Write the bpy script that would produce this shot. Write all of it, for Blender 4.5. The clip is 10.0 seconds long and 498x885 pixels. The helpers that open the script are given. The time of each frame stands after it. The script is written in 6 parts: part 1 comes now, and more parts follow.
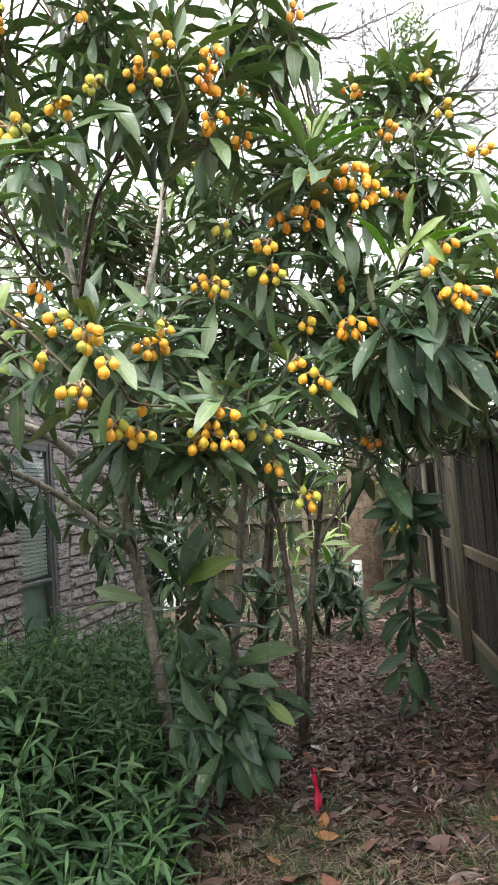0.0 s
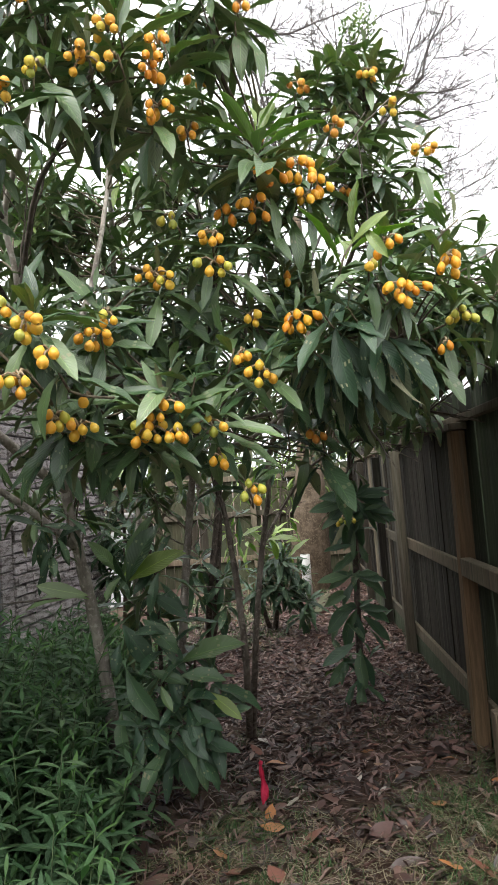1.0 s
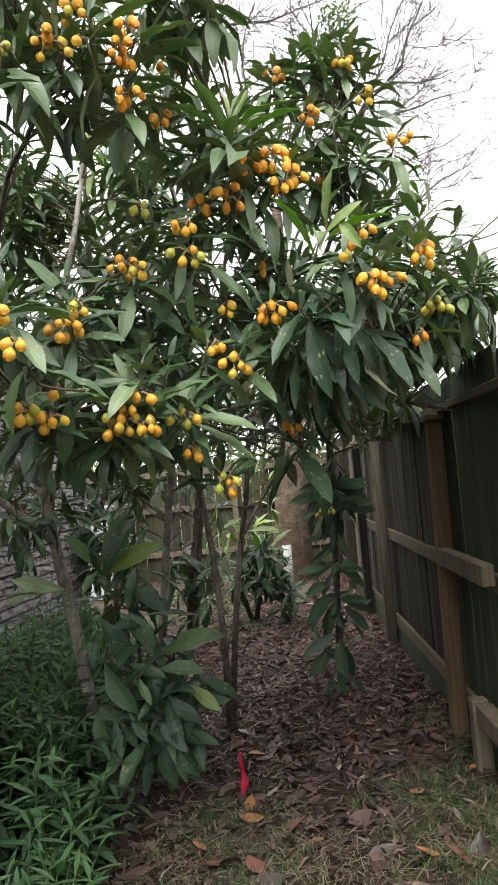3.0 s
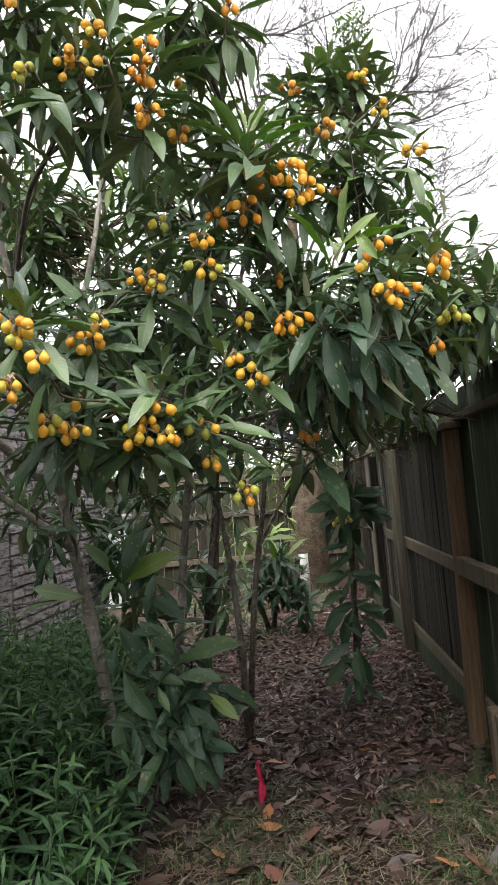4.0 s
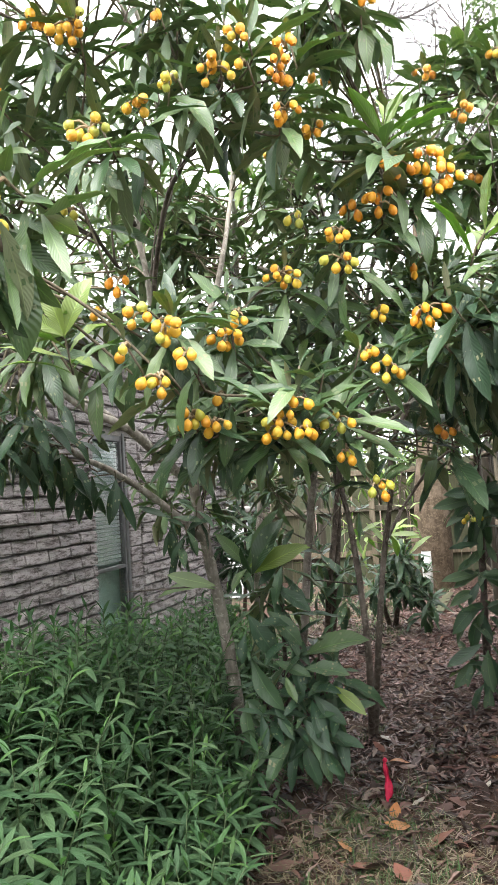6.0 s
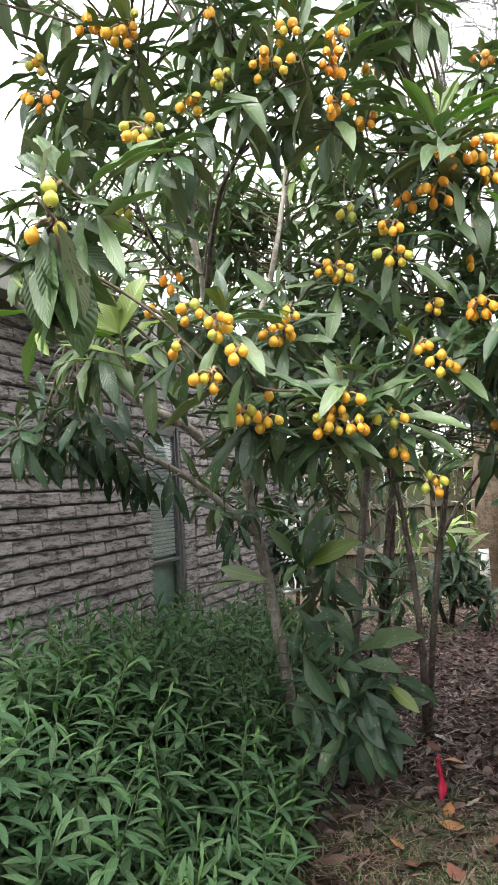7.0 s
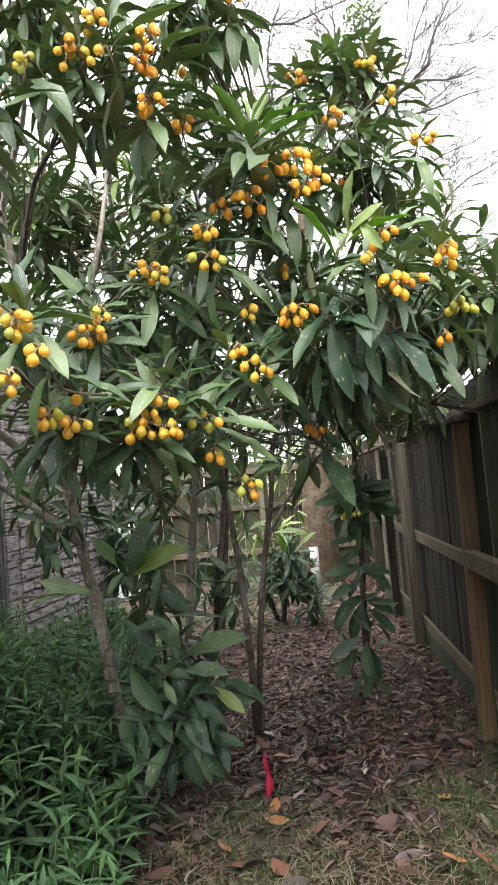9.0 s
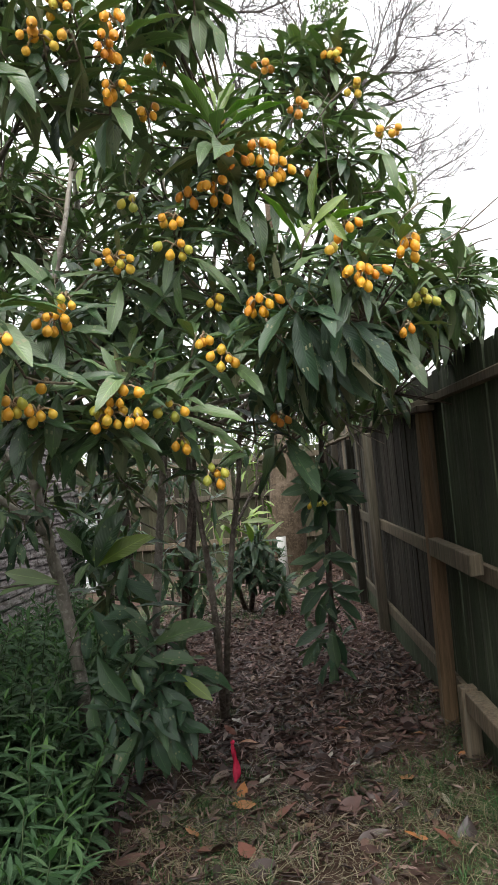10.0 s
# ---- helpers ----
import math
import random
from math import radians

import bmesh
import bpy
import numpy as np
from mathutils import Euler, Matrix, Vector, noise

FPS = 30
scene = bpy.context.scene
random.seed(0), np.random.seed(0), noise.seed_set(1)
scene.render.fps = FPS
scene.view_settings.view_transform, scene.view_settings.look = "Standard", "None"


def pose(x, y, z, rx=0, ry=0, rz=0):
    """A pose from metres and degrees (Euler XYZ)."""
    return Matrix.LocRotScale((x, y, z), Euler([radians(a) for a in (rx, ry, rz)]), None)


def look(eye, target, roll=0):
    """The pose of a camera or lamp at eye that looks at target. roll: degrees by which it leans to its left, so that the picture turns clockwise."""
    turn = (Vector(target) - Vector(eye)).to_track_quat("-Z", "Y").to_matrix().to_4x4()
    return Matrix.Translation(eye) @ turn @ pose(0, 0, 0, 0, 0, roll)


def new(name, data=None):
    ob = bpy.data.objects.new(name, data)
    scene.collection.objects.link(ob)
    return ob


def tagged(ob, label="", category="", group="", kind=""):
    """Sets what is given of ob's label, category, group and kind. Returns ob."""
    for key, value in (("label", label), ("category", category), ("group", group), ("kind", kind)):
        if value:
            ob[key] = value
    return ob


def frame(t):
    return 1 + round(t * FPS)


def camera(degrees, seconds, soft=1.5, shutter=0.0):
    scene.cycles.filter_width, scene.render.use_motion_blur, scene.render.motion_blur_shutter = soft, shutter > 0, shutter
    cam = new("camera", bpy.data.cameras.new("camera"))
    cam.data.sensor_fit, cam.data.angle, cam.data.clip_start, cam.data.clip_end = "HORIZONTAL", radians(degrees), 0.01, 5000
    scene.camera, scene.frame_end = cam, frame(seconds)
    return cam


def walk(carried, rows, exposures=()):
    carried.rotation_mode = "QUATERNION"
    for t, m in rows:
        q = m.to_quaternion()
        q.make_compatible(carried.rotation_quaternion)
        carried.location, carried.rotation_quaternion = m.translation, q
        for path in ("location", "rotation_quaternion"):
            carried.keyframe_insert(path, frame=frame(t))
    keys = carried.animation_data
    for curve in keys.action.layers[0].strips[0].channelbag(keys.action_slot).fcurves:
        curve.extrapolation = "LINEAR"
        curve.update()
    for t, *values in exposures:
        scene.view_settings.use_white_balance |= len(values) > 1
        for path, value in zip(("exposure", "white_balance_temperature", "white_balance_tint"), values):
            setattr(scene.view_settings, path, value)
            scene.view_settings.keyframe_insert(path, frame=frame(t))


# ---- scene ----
cam = camera(41.0, 10.0)
PATH = [
    (0, (0.051, 1.407, 1.473), (-0.2, 3.384, 1.638), -4.2),
    (0.5, (0.06, 1.412, 1.468), (-0.078, 3.401, 1.625), -4.1),
    (1, (0.063, 1.418, 1.463), (-0.04, 3.41, 1.605), -4.5),
    (1.5, (0.072, 1.429, 1.464), (-0.014, 3.423, 1.581), -4.0),
    (2, (0.085, 1.444, 1.459), (0.017, 3.44, 1.558), -4.5),
    (3.5, (0.087, 1.419, 1.466), (0.032, 3.414, 1.593), -5.0),
    (4, (0.082, 1.408, 1.466), (-0.017, 3.401, 1.607), -5.0),
    (4.5, (0.068, 1.396, 1.469), (-0.078, 3.386, 1.603), -4.6),
    (5, (0.047, 1.379, 1.469), (-0.203, 3.357, 1.621), -4.4),
    (5.5, (0.034, 1.39, 1.468), (-0.331, 3.35, 1.625), -4.2),
    (6, (0.031, 1.384, 1.469), (-0.413, 3.328, 1.619), -3.9),
    (7.3, (0.041, 1.375, 1.47), (-0.574, 3.273, 1.613), -3.4),
    (7.5, (0.042, 1.398, 1.47), (-0.508, 3.316, 1.609), -3.4),
    (8, (0.074, 1.418, 1.466), (-0.334, 3.372, 1.598), -4.4),
    (8.5, (0.106, 1.426, 1.467), (-0.137, 3.408, 1.591), -4.7),
    (9, (0.104, 1.427, 1.467), (-0.032, 3.418, 1.59), -5.0),
    (9.5, (0.093, 1.437, 1.467), (0.037, 3.433, 1.587), -5.7),
    (10, (0.111, 1.412, 1.461), (0.067, 3.41, 1.548), -5.2),
]
EXPOSURES = [
    (0.0, 1.37), (0.5, 1.02), (1.0, 0.97), (2.0, 0.92), (3.5, 0.97), (4.0, 0.82), (4.5, 0.97), (5.0, 1.17), (5.5, 1.58), (6.0, 1.75), (7.5, 1.22), (8.0, 1.67), (8.5, 1.77), (9.0, 1.38), (9.5, 0.93), (10.0, 0.77),
]
walk(cam, [(t, look(eye, target, roll)) for t, eye, target, roll in PATH], EXPOSURES)

# ---- world and sun: bright overcast ----
world = bpy.data.worlds.new("overcast_sky")
scene.world = world
world.use_nodes = True
wn, wl = world.node_tree.nodes, world.node_tree.links
sky = wn.new("ShaderNodeTexSky")
sky.sky_type = "NISHITA"
sky.sun_disc = False
sky.sun_elevation, sky.sun_rotation = radians(61), radians(191)
sky.dust_density, sky.air_density = 4.0, 1.0
pale = wn.new("ShaderNodeHueSaturation")
pale.inputs["Saturation"].default_value = 0.12
wl.new(sky.outputs["Color"], pale.inputs["Color"])
cloud = wn.new("ShaderNodeMix")
cloud.data_type = "RGBA"
cloud.inputs["Factor"].default_value = 0.85
wl.new(pale.outputs["Color"], cloud.inputs["A"])
# a cloud layer three times as bright overhead as at the horizon
way = wn.new("ShaderNodeTexCoord")
height = wn.new("ShaderNodeSeparateXYZ")
wl.new(way.outputs["Generated"], height.inputs[0])
grade = wn.new("ShaderNodeMapRange")
for key, v in (("From Min", 0.0), ("From Max", 1.0), ("To Min", 0.50), ("To Max", 1.3)):
    grade.inputs[key].default_value = v
wl.new(height.outputs["Z"], grade.inputs["Value"])
layer = wn.new("ShaderNodeVectorMath")
layer.operation = "SCALE"
layer.inputs[0].default_value = (11.6, 11.8, 12.0)
wl.new(grade.outputs["Result"], layer.inputs["Scale"])
wl.new(layer.outputs["Vector"], cloud.inputs["B"])
wl.new(cloud.outputs["Result"], wn["Background"].inputs["Color"])
wn["Background"].inputs["Strength"].default_value = 0.14

sun = new("sun", bpy.data.lights.new("sun", "SUN"))
sun.data.energy, sun.data.angle, sun.data.color = 2.0, radians(40), (1.0, 0.97, 0.92)
sun.matrix_world = look((0, 0, 0), (0.10, 0.55, -1.0))


# ---- materials ----
class Mat:
    """A small builder for node materials."""

    def __init__(self, name):
        self.m = bpy.data.materials.new(name)
        self.m.use_nodes = True
        self.n, self.l = self.m.node_tree.nodes, self.m.node_tree.links
        self.bsdf = self.n["Principled BSDF"]
        self.out = self.n["Material Output"]

    def node(self, kind, **sets):
        nd = self.n.new(kind)
        for k, v in sets.items():
            nd.inputs[k.replace("_", " ")].default_value = v
        return nd

    def coord(self, which="Object", scale=(1, 1, 1)):
        c = self.n.new("ShaderNodeTexCoord")
        mp = self.n.new("ShaderNodeMapping")
        mp.inputs["Scale"].default_value = scale
        self.l.new(c.outputs[which], mp.inputs["Vector"])
        return mp.outputs["Vector"]

    def world_coord(self, scale=(1, 1, 1)):
        g = self.n.new("ShaderNodeNewGeometry")
        mp = self.n.new("ShaderNodeMapping")
        mp.inputs["Scale"].default_value = scale
        self.l.new(g.outputs["Position"], mp.inputs["Vector"])
        return mp.outputs["Vector"]

    def noise(self, vec, scale, detail=6.0, rough=0.6):
        nd = self.node("ShaderNodeTexNoise", Scale=scale, Detail=detail, Roughness=rough)
        self.l.new(vec, nd.inputs["Vector"])
        return nd.outputs["Fac"]

    def ramp(self, fac, stops):
        nd = self.n.new("ShaderNodeValToRGB")
        el = nd.color_ramp.elements
        while len(el) < len(stops):
            el.new(0.5)
        for e, (p, c) in zip(el, stops):
            e.position, e.color = p, (*c, 1)
        self.l.new(fac, nd.inputs["Fac"])
        return nd.outputs["Color"]

    def mix(self, fac, a, b, mode="MIX"):
        nd = self.n.new("ShaderNodeMix")
        nd.data_type, nd.blend_type = "RGBA", mode
        for key, v in (("Factor", fac), ("A", a), ("B", b)):
            if isinstance(v, bpy.types.NodeSocket):
                self.l.new(v, nd.inputs[key])
            elif key == "Factor":
                nd.inputs[key].default_value = v
            else:
                nd.inputs[key].default_value = (*v, 1)
        return nd.outputs["Result"]

    def calc(self, op, a, b=0.0):
        nd = self.n.new("ShaderNodeMath")
        nd.operation = op
        for i, v in enumerate((a, b)):
            if isinstance(v, bpy.types.NodeSocket):
                self.l.new(v, nd.inputs[i])
            else:
                nd.inputs[i].default_value = v
        return nd.outputs[0]

    def random(self, island=False):
        if island:
            return self.n.new("ShaderNodeNewGeometry").outputs["Random Per Island"]
        return self.n.new("ShaderNodeObjectInfo").outputs["Random"]

    def bump(self, height, strength=0.4, dist=0.01):
        nd = self.node("ShaderNodeBump", Strength=strength, Distance=dist)
        self.l.new(height, nd.inputs["Height"])
        self.l.new(nd.outputs["Normal"], self.bsdf.inputs["Normal"])

    def finish(self, color, rough=0.6, spec=0.5):
        for key, v in (("Base Color", color), ("Roughness", rough), ("Specular IOR Level", spec)):
            if isinstance(v, bpy.types.NodeSocket):
                self.l.new(v, self.bsdf.inputs[key])
            elif key == "Base Color":
                self.bsdf.inputs[key].default_value = (*v, 1)
            else:
                self.bsdf.inputs[key].default_value = v
        return self.m

    def translucent(self, color, amount):
        tr = self.n.new("ShaderNodeBsdfTranslucent")
        self.l.new(color, tr.inputs["Color"])
        mx = self.n.new("ShaderNodeMixShader")
        mx.inputs["Fac"].default_value = amount
        self.l.new(self.bsdf.outputs[0], mx.inputs[1])
        self.l.new(tr.outputs[0], mx.inputs[2])
        self.l.new(mx.outputs[0], self.out.inputs["Surface"])


def leaf_material(name, stops, island, rough=0.34, veins=15.0, through_amount=0.32, vein_tone=1.45, relief=0.24, fleck=0.06, spec=0.85):
    """Ribbed leaf: colour by leaf, paler midrib, side veins raised, mottling."""
    k = Mat(name)
    base = k.ramp(k.random(island), stops)
    uv = k.n.new("ShaderNodeTexCoord").outputs["UV"]
    sp = k.n.new("ShaderNodeSeparateXYZ")
    k.l.new(uv, sp.inputs[0])
    side = k.calc("ABSOLUTE", k.calc("SUBTRACT", sp.outputs["X"], 0.5))
    slope = k.calc("SUBTRACT", k.calc("MULTIPLY", sp.outputs["Y"], veins), k.calc("MULTIPLY", side, veins * 0.42))
    wave = k.calc("SINE", k.calc("MULTIPLY", slope, 2 * math.pi))
    rib = k.calc("LESS_THAN", side, 0.022)
    vein = k.calc("GREATER_THAN", wave, 0.9)
    mott = k.noise(k.world_coord(), 38.0, 5.0)
    col = k.mix(k.calc("MULTIPLY", mott, fleck * 2), base, (0.13, 0.20, 0.08), "MIX") if fleck else base
    light = k.mix(1.0, col, (vein_tone, vein_tone * 1.02, vein_tone * 0.9), "MULTIPLY")
    col = k.mix(k.calc("MAXIMUM", rib, k.calc("MULTIPLY", vein, 0.13)), col, light)
    dust = k.noise(k.world_coord(), 7.0, 4.0)
    k.finish(col, k.calc("ADD", k.calc("MULTIPLY", dust, 0.25), rough - 0.12), spec)
    if relief:
        k.bump(k.calc("ADD", k.calc("MULTIPLY", wave, 0.5), k.calc("MULTIPLY", mott, 0.6)), relief, 0.004)
    k.translucent(k.mix(1.0, col, (1.45, 1.8, 0.95), "MULTIPLY"), through_amount)
    return k.m


GREEN = [(0.0, (0.022, 0.058, 0.022)), (0.22, (0.042, 0.094, 0.034)), (0.45, (0.074, 0.132, 0.047)), (0.68, (0.102, 0.172, 0.064)), (0.9, (0.140, 0.216, 0.087)), (1.0, (0.18, 0.25, 0.113))]
PALE = [(0.0, (0.15, 0.19, 0.105)), (0.6, (0.20, 0.235, 0.13)), (1.0, (0.28, 0.27, 0.165))]
LIME = [(0.0, (0.115, 0.165, 0.034)), (1.0, (0.235, 0.32, 0.06))]
LIME_BACK = [(0.0, (0.14, 0.23, 0.07)), (1.0, (0.20, 0.30, 0.085))]
HERB = [(0.0, (0.025, 0.064, 0.030)), (0.5, (0.045, 0.099, 0.045)), (1.0, (0.083, 0.138, 0.066))]
HERB_TIP = [(0.0, (0.035, 0.090, 0.037)), (0.6, (0.056, 0.125, 0.045)), (1.0, (0.105, 0.20, 0.062))]
M_LEAF = leaf_material("loquat_leaf", GREEN, False)
M_LEAF_BACK = leaf_material("loquat_leaf_underside", PALE, False, rough=0.75, vein_tone=1.35)
# darker leaf green: in the loquat crowns it puts shade into the colour
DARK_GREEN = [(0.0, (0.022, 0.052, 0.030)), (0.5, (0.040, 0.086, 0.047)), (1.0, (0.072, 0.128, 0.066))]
JUVENILE = [(0.0, (0.028, 0.070, 0.040)), (0.5, (0.055, 0.116, 0.063)), (1.0, (0.10, 0.165, 0.088))]
M_DARK_LEAF = leaf_material("juvenile_loquat_leaf", JUVENILE, False, rough=0.36, spec=0.6)
M_DARK_LEAFS = leaf_material("juvenile_and_shaded_foliage", DARK_GREEN, True, spec=0.5)
M_DEEP_LEAF = leaf_material("shaded_loquat_leaf", DARK_GREEN, False, spec=0.5)
M_LEAFS = leaf_material("loquat_foliage", GREEN, True)
M_LEAFS_BACK = leaf_material("loquat_foliage_underside", PALE, True, rough=0.75, vein_tone=1.35)
M_LIME = leaf_material("young_loquat_leaf", LIME, True, rough=0.4, through_amount=0.35, fleck=0.05)
M_LIME_BACK = leaf_material("young_loquat_leaf_underside", LIME_BACK, True, rough=0.6, through_amount=0.35, fleck=0.05)
M_HERB = leaf_material("herb_leaf", HERB, True, rough=0.62, veins=7.0, relief=0.25, spec=0.35, through_amount=0.2, fleck=0.08, vein_tone=1.3)
M_HERB_TIP = leaf_material("herb_shoot_tip", HERB_TIP, True, rough=0.6, veins=7.0, relief=0.2, spec=0.4, through_amount=0.35, fleck=0.05, vein_tone=1.2)
M_FAR = leaf_material("far_leaf", [(0.0, (0.035, 0.065, 0.018)), (0.5, (0.065, 0.105, 0.028)), (1.0, (0.12, 0.16, 0.045))], True, relief=0.0, fleck=0.0, through_amount=0.4)

M_HEDGE = leaf_material("hedge_leaf", [(0.0, (0.03, 0.055, 0.017)), (0.5, (0.065, 0.1, 0.026)), (1.0, (0.14, 0.18, 0.04))], True, relief=0.0, fleck=0.0, through_amount=0.4)

def bark_material(name, a, b, c, scale=30.0, rough=0.85):
    k = Mat(name)
    v = k.world_coord((1, 1, 0.35))
    fine = k.noise(v, scale, 8.0, 0.7)
    big = k.noise(k.world_coord(), 6.0, 4.0)
    col = k.ramp(fine, [(0.3, a), (0.52, b), (0.72, c)])
    col = k.mix(k.ramp(big, [(0.48, (0, 0, 0)), (0.62, (1, 1, 1))]), col, tuple(min(1, x * 1.5 + 0.02) for x in b))
    lichen = k.ramp(k.noise(k.world_coord(), 34.0, 3.0), [(0.54, (0, 0, 0)), (0.61, (1, 1, 1))])
    col = k.mix(k.calc("MULTIPLY", lichen, 0.6), col, tuple(min(1, x * 1.3 + 0.015) for x in c))
    k.finish(col, rough, 0.25)
    k.bump(fine, 0.8, 0.008)
    return k.m


M_BARK = bark_material("loquat_bark", (0.13, 0.115, 0.096), (0.272, 0.244, 0.21), (0.44, 0.41, 0.365))
M_BARK_MID = bark_material("brown_loquat_bark", (0.055, 0.045, 0.037), (0.12, 0.10, 0.083), (0.21, 0.18, 0.155))
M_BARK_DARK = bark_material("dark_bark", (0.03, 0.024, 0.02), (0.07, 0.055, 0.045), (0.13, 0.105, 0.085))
M_BARK_FAR = bark_material("old_bark", (0.038, 0.027, 0.017), (0.080, 0.058, 0.038), (0.122, 0.092, 0.062), 14.0)
M_TWIG = bark_material("twig_bark", (0.06, 0.048, 0.03), (0.11, 0.09, 0.06), (0.18, 0.15, 0.10), 60.0)
M_BARE = bark_material("bare_branch_bark", (0.045, 0.04, 0.038), (0.085, 0.077, 0.073), (0.14, 0.128, 0.12), 30.0)
M_STALK = bark_material("downy_stalk", (0.16, 0.11, 0.06), (0.28, 0.21, 0.13), (0.40, 0.32, 0.21), 150.0)


def fruit_material(name, stops):
    k = Mat(name)
    base = k.ramp(k.random(), stops)
    blush = k.noise(k.coord("Object", (1, 1, 1)), 55.0, 3.0)
    col = k.mix(k.calc("MULTIPLY", blush, 0.35), base, (0.72, 0.40, 0.03))
    spots = k.ramp(k.noise(k.world_coord(), 260.0, 2.0), [(0.68, (0, 0, 0)), (0.74, (1, 1, 1))])
    col = k.mix(k.calc("MULTIPLY", spots, 0.6), col, (0.22, 0.11, 0.03))
    k.finish(col, 0.42, 0.45)
    k.bsdf.inputs["Subsurface Weight"].default_value = 0.12
    k.bsdf.inputs["Subsurface Radius"].default_value = (0.01, 0.005, 0.001)
    k.bsdf.inputs["Subsurface Scale"].default_value = 0.5
    k.bump(k.noise(k.world_coord(), 180.0, 4.0), 0.12, 0.002)
    return k.m


M_FRUIT = {
    "yellow": fruit_material("ripe_yellow_skin", [(0.0, (0.62, 0.27, 0.022)), (0.6, (0.68, 0.36, 0.035)), (0.88, (0.60, 0.42, 0.05)), (1.0, (0.34, 0.40, 0.06))]),
    "orange": fruit_material("ripe_orange_skin", [(0.0, (0.66, 0.22, 0.012)), (0.6, (0.72, 0.31, 0.015)), (1.0, (0.70, 0.38, 0.025))]),
    "green": fruit_material("unripe_skin", [(0.0, (0.20, 0.30, 0.06)), (0.55, (0.40, 0.44, 0.07)), (1.0, (0.66, 0.46, 0.04))]),
    "rusty": fruit_material("overripe_skin", [(0.0, (0.42, 0.14, 0.03)), (1.0, (0.66, 0.28, 0.03))]),
}
M_CALYX = Mat("calyx").finish((0.10, 0.055, 0.025), 0.8, 0.2)


def wood_material(name, a, b, algae=0.5, streak=0.0):
    """Weathered boards: grain along z, a tone for each board, algae low down in patches, pale streaks."""
    k = Mat(name)
    r = k.random()
    v = k.world_coord((1, 1, 0.05))
    grain = k.noise(v, 70.0, 8.0, 0.7)
    col = k.ramp(grain, [(0.28, a), (0.7, b)])
    tone = k.ramp(r, [(0.0, (0.62, 0.62, 0.64)), (0.5, (0.95, 0.92, 0.9)), (1.0, (1.3, 1.24, 1.15))])
    col = k.mix(1.0, col, tone, "MULTIPLY")
    if algae:
        patch = k.ramp(k.noise(k.world_coord((1, 1, 0.4)), 2.2, 6.0), [(0.34, (0, 0, 0)), (0.55, (1, 1, 1))])
        col = k.mix(k.calc("MULTIPLY", patch, algae), col, k.mix(grain, (0.036, 0.056, 0.030), (0.098, 0.130, 0.074)))
    if streak:
        lines = k.ramp(k.noise(k.world_coord((1, 1, 0.03)), 30.0, 4.0), [(0.54, (0, 0, 0)), (0.7, (1, 1, 1))])
        col = k.mix(k.calc("MULTIPLY", lines, streak), col, (0.27, 0.27, 0.22))
        drips = k.ramp(k.noise(k.world_coord((1, 1, 0.06)), 17.0, 5.0), [(0.52, (0, 0, 0)), (0.66, (1, 1, 1))])
        col = k.mix(k.calc("MULTIPLY", drips, streak * 1.2), col, (0.028, 0.027, 0.02))
    k.finish(col, 0.85, 0.2)
    k.bump(grain, 0.5, 0.004)
    return k.m


M_PICKET = wood_material("weathered_picket", (0.013, 0.015, 0.010), (0.044, 0.050, 0.032), 0.62, 0.30)
M_POST = wood_material("brown_post", (0.12, 0.072, 0.038), (0.34, 0.215, 0.125), 0.12, 0.3)
M_RAIL = wood_material("grey_rail", (0.07, 0.055, 0.042), (0.20, 0.16, 0.122), 0.2, 0.25)
M_PICKET_BACK = wood_material("back_fence_picket", (0.028, 0.024, 0.014), (0.078, 0.070, 0.042), 0.4, 0.15)
M_PICKET_BROWN = wood_material("brown_weathered_picket", (0.010, 0.008, 0.007), (0.042, 0.032, 0.026), 0.08, 0.26)
M_PICKET_PALE = wood_material("pale_picket", (0.10, 0.08, 0.058), (0.22, 0.175, 0.13), 0.3, 0.3)


def brick_material(name, island):
    k = Mat(name)
    tone = k.ramp(k.random(island), [(0.0, (0.225, 0.195, 0.203)), (0.4, (0.32, 0.284, 0.293)), (0.75, (0.42, 0.378, 0.38)), (1.0, (0.27, 0.24, 0.255))])
    fine = k.noise(k.world_coord(), 90.0, 8.0, 0.75)
    big = k.noise(k.world_coord((1, 0.6, 3.0)), 16.0, 7.0, 0.75)
    col = k.mix(k.ramp(fine, [(0.35, (0, 0, 0)), (0.7, (1, 1, 1))]), tone, (0.50, 0.46, 0.45))
    col = k.mix(k.ramp(big, [(0.48, (0, 0, 0)), (0.60, (1, 1, 1))]), col, (0.125, 0.106, 0.10))
    chips = k.ramp(k.noise(k.world_coord((1, 0.7, 1.6)), 42.0, 5.0, 0.8), [(0.54, (0, 0, 0)), (0.62, (1, 1, 1))])
    col = k.mix(k.calc("MULTIPLY", chips, 0.45), col, (0.075, 0.062, 0.058))
    k.finish(col, 0.92, 0.15)
    k.bump(k.calc("ADD", fine, big), 0.8, 0.01)
    return k.m


M_BRICK = brick_material("rock_faced_brick", False)
M_BRICKS = brick_material("rock_faced_bricks", True)


def plain_material(name, a, b, scale=20.0, rough=0.7, bump=0.2, spec=0.4):
    k = Mat(name)
    f = k.noise(k.world_coord(), scale, 7.0, 0.65)
    k.finish(k.ramp(f, [(0.3, a), (0.7, b)]), rough, spec)
    if bump:
        k.bump(f, bump, 0.004)
    return k.m


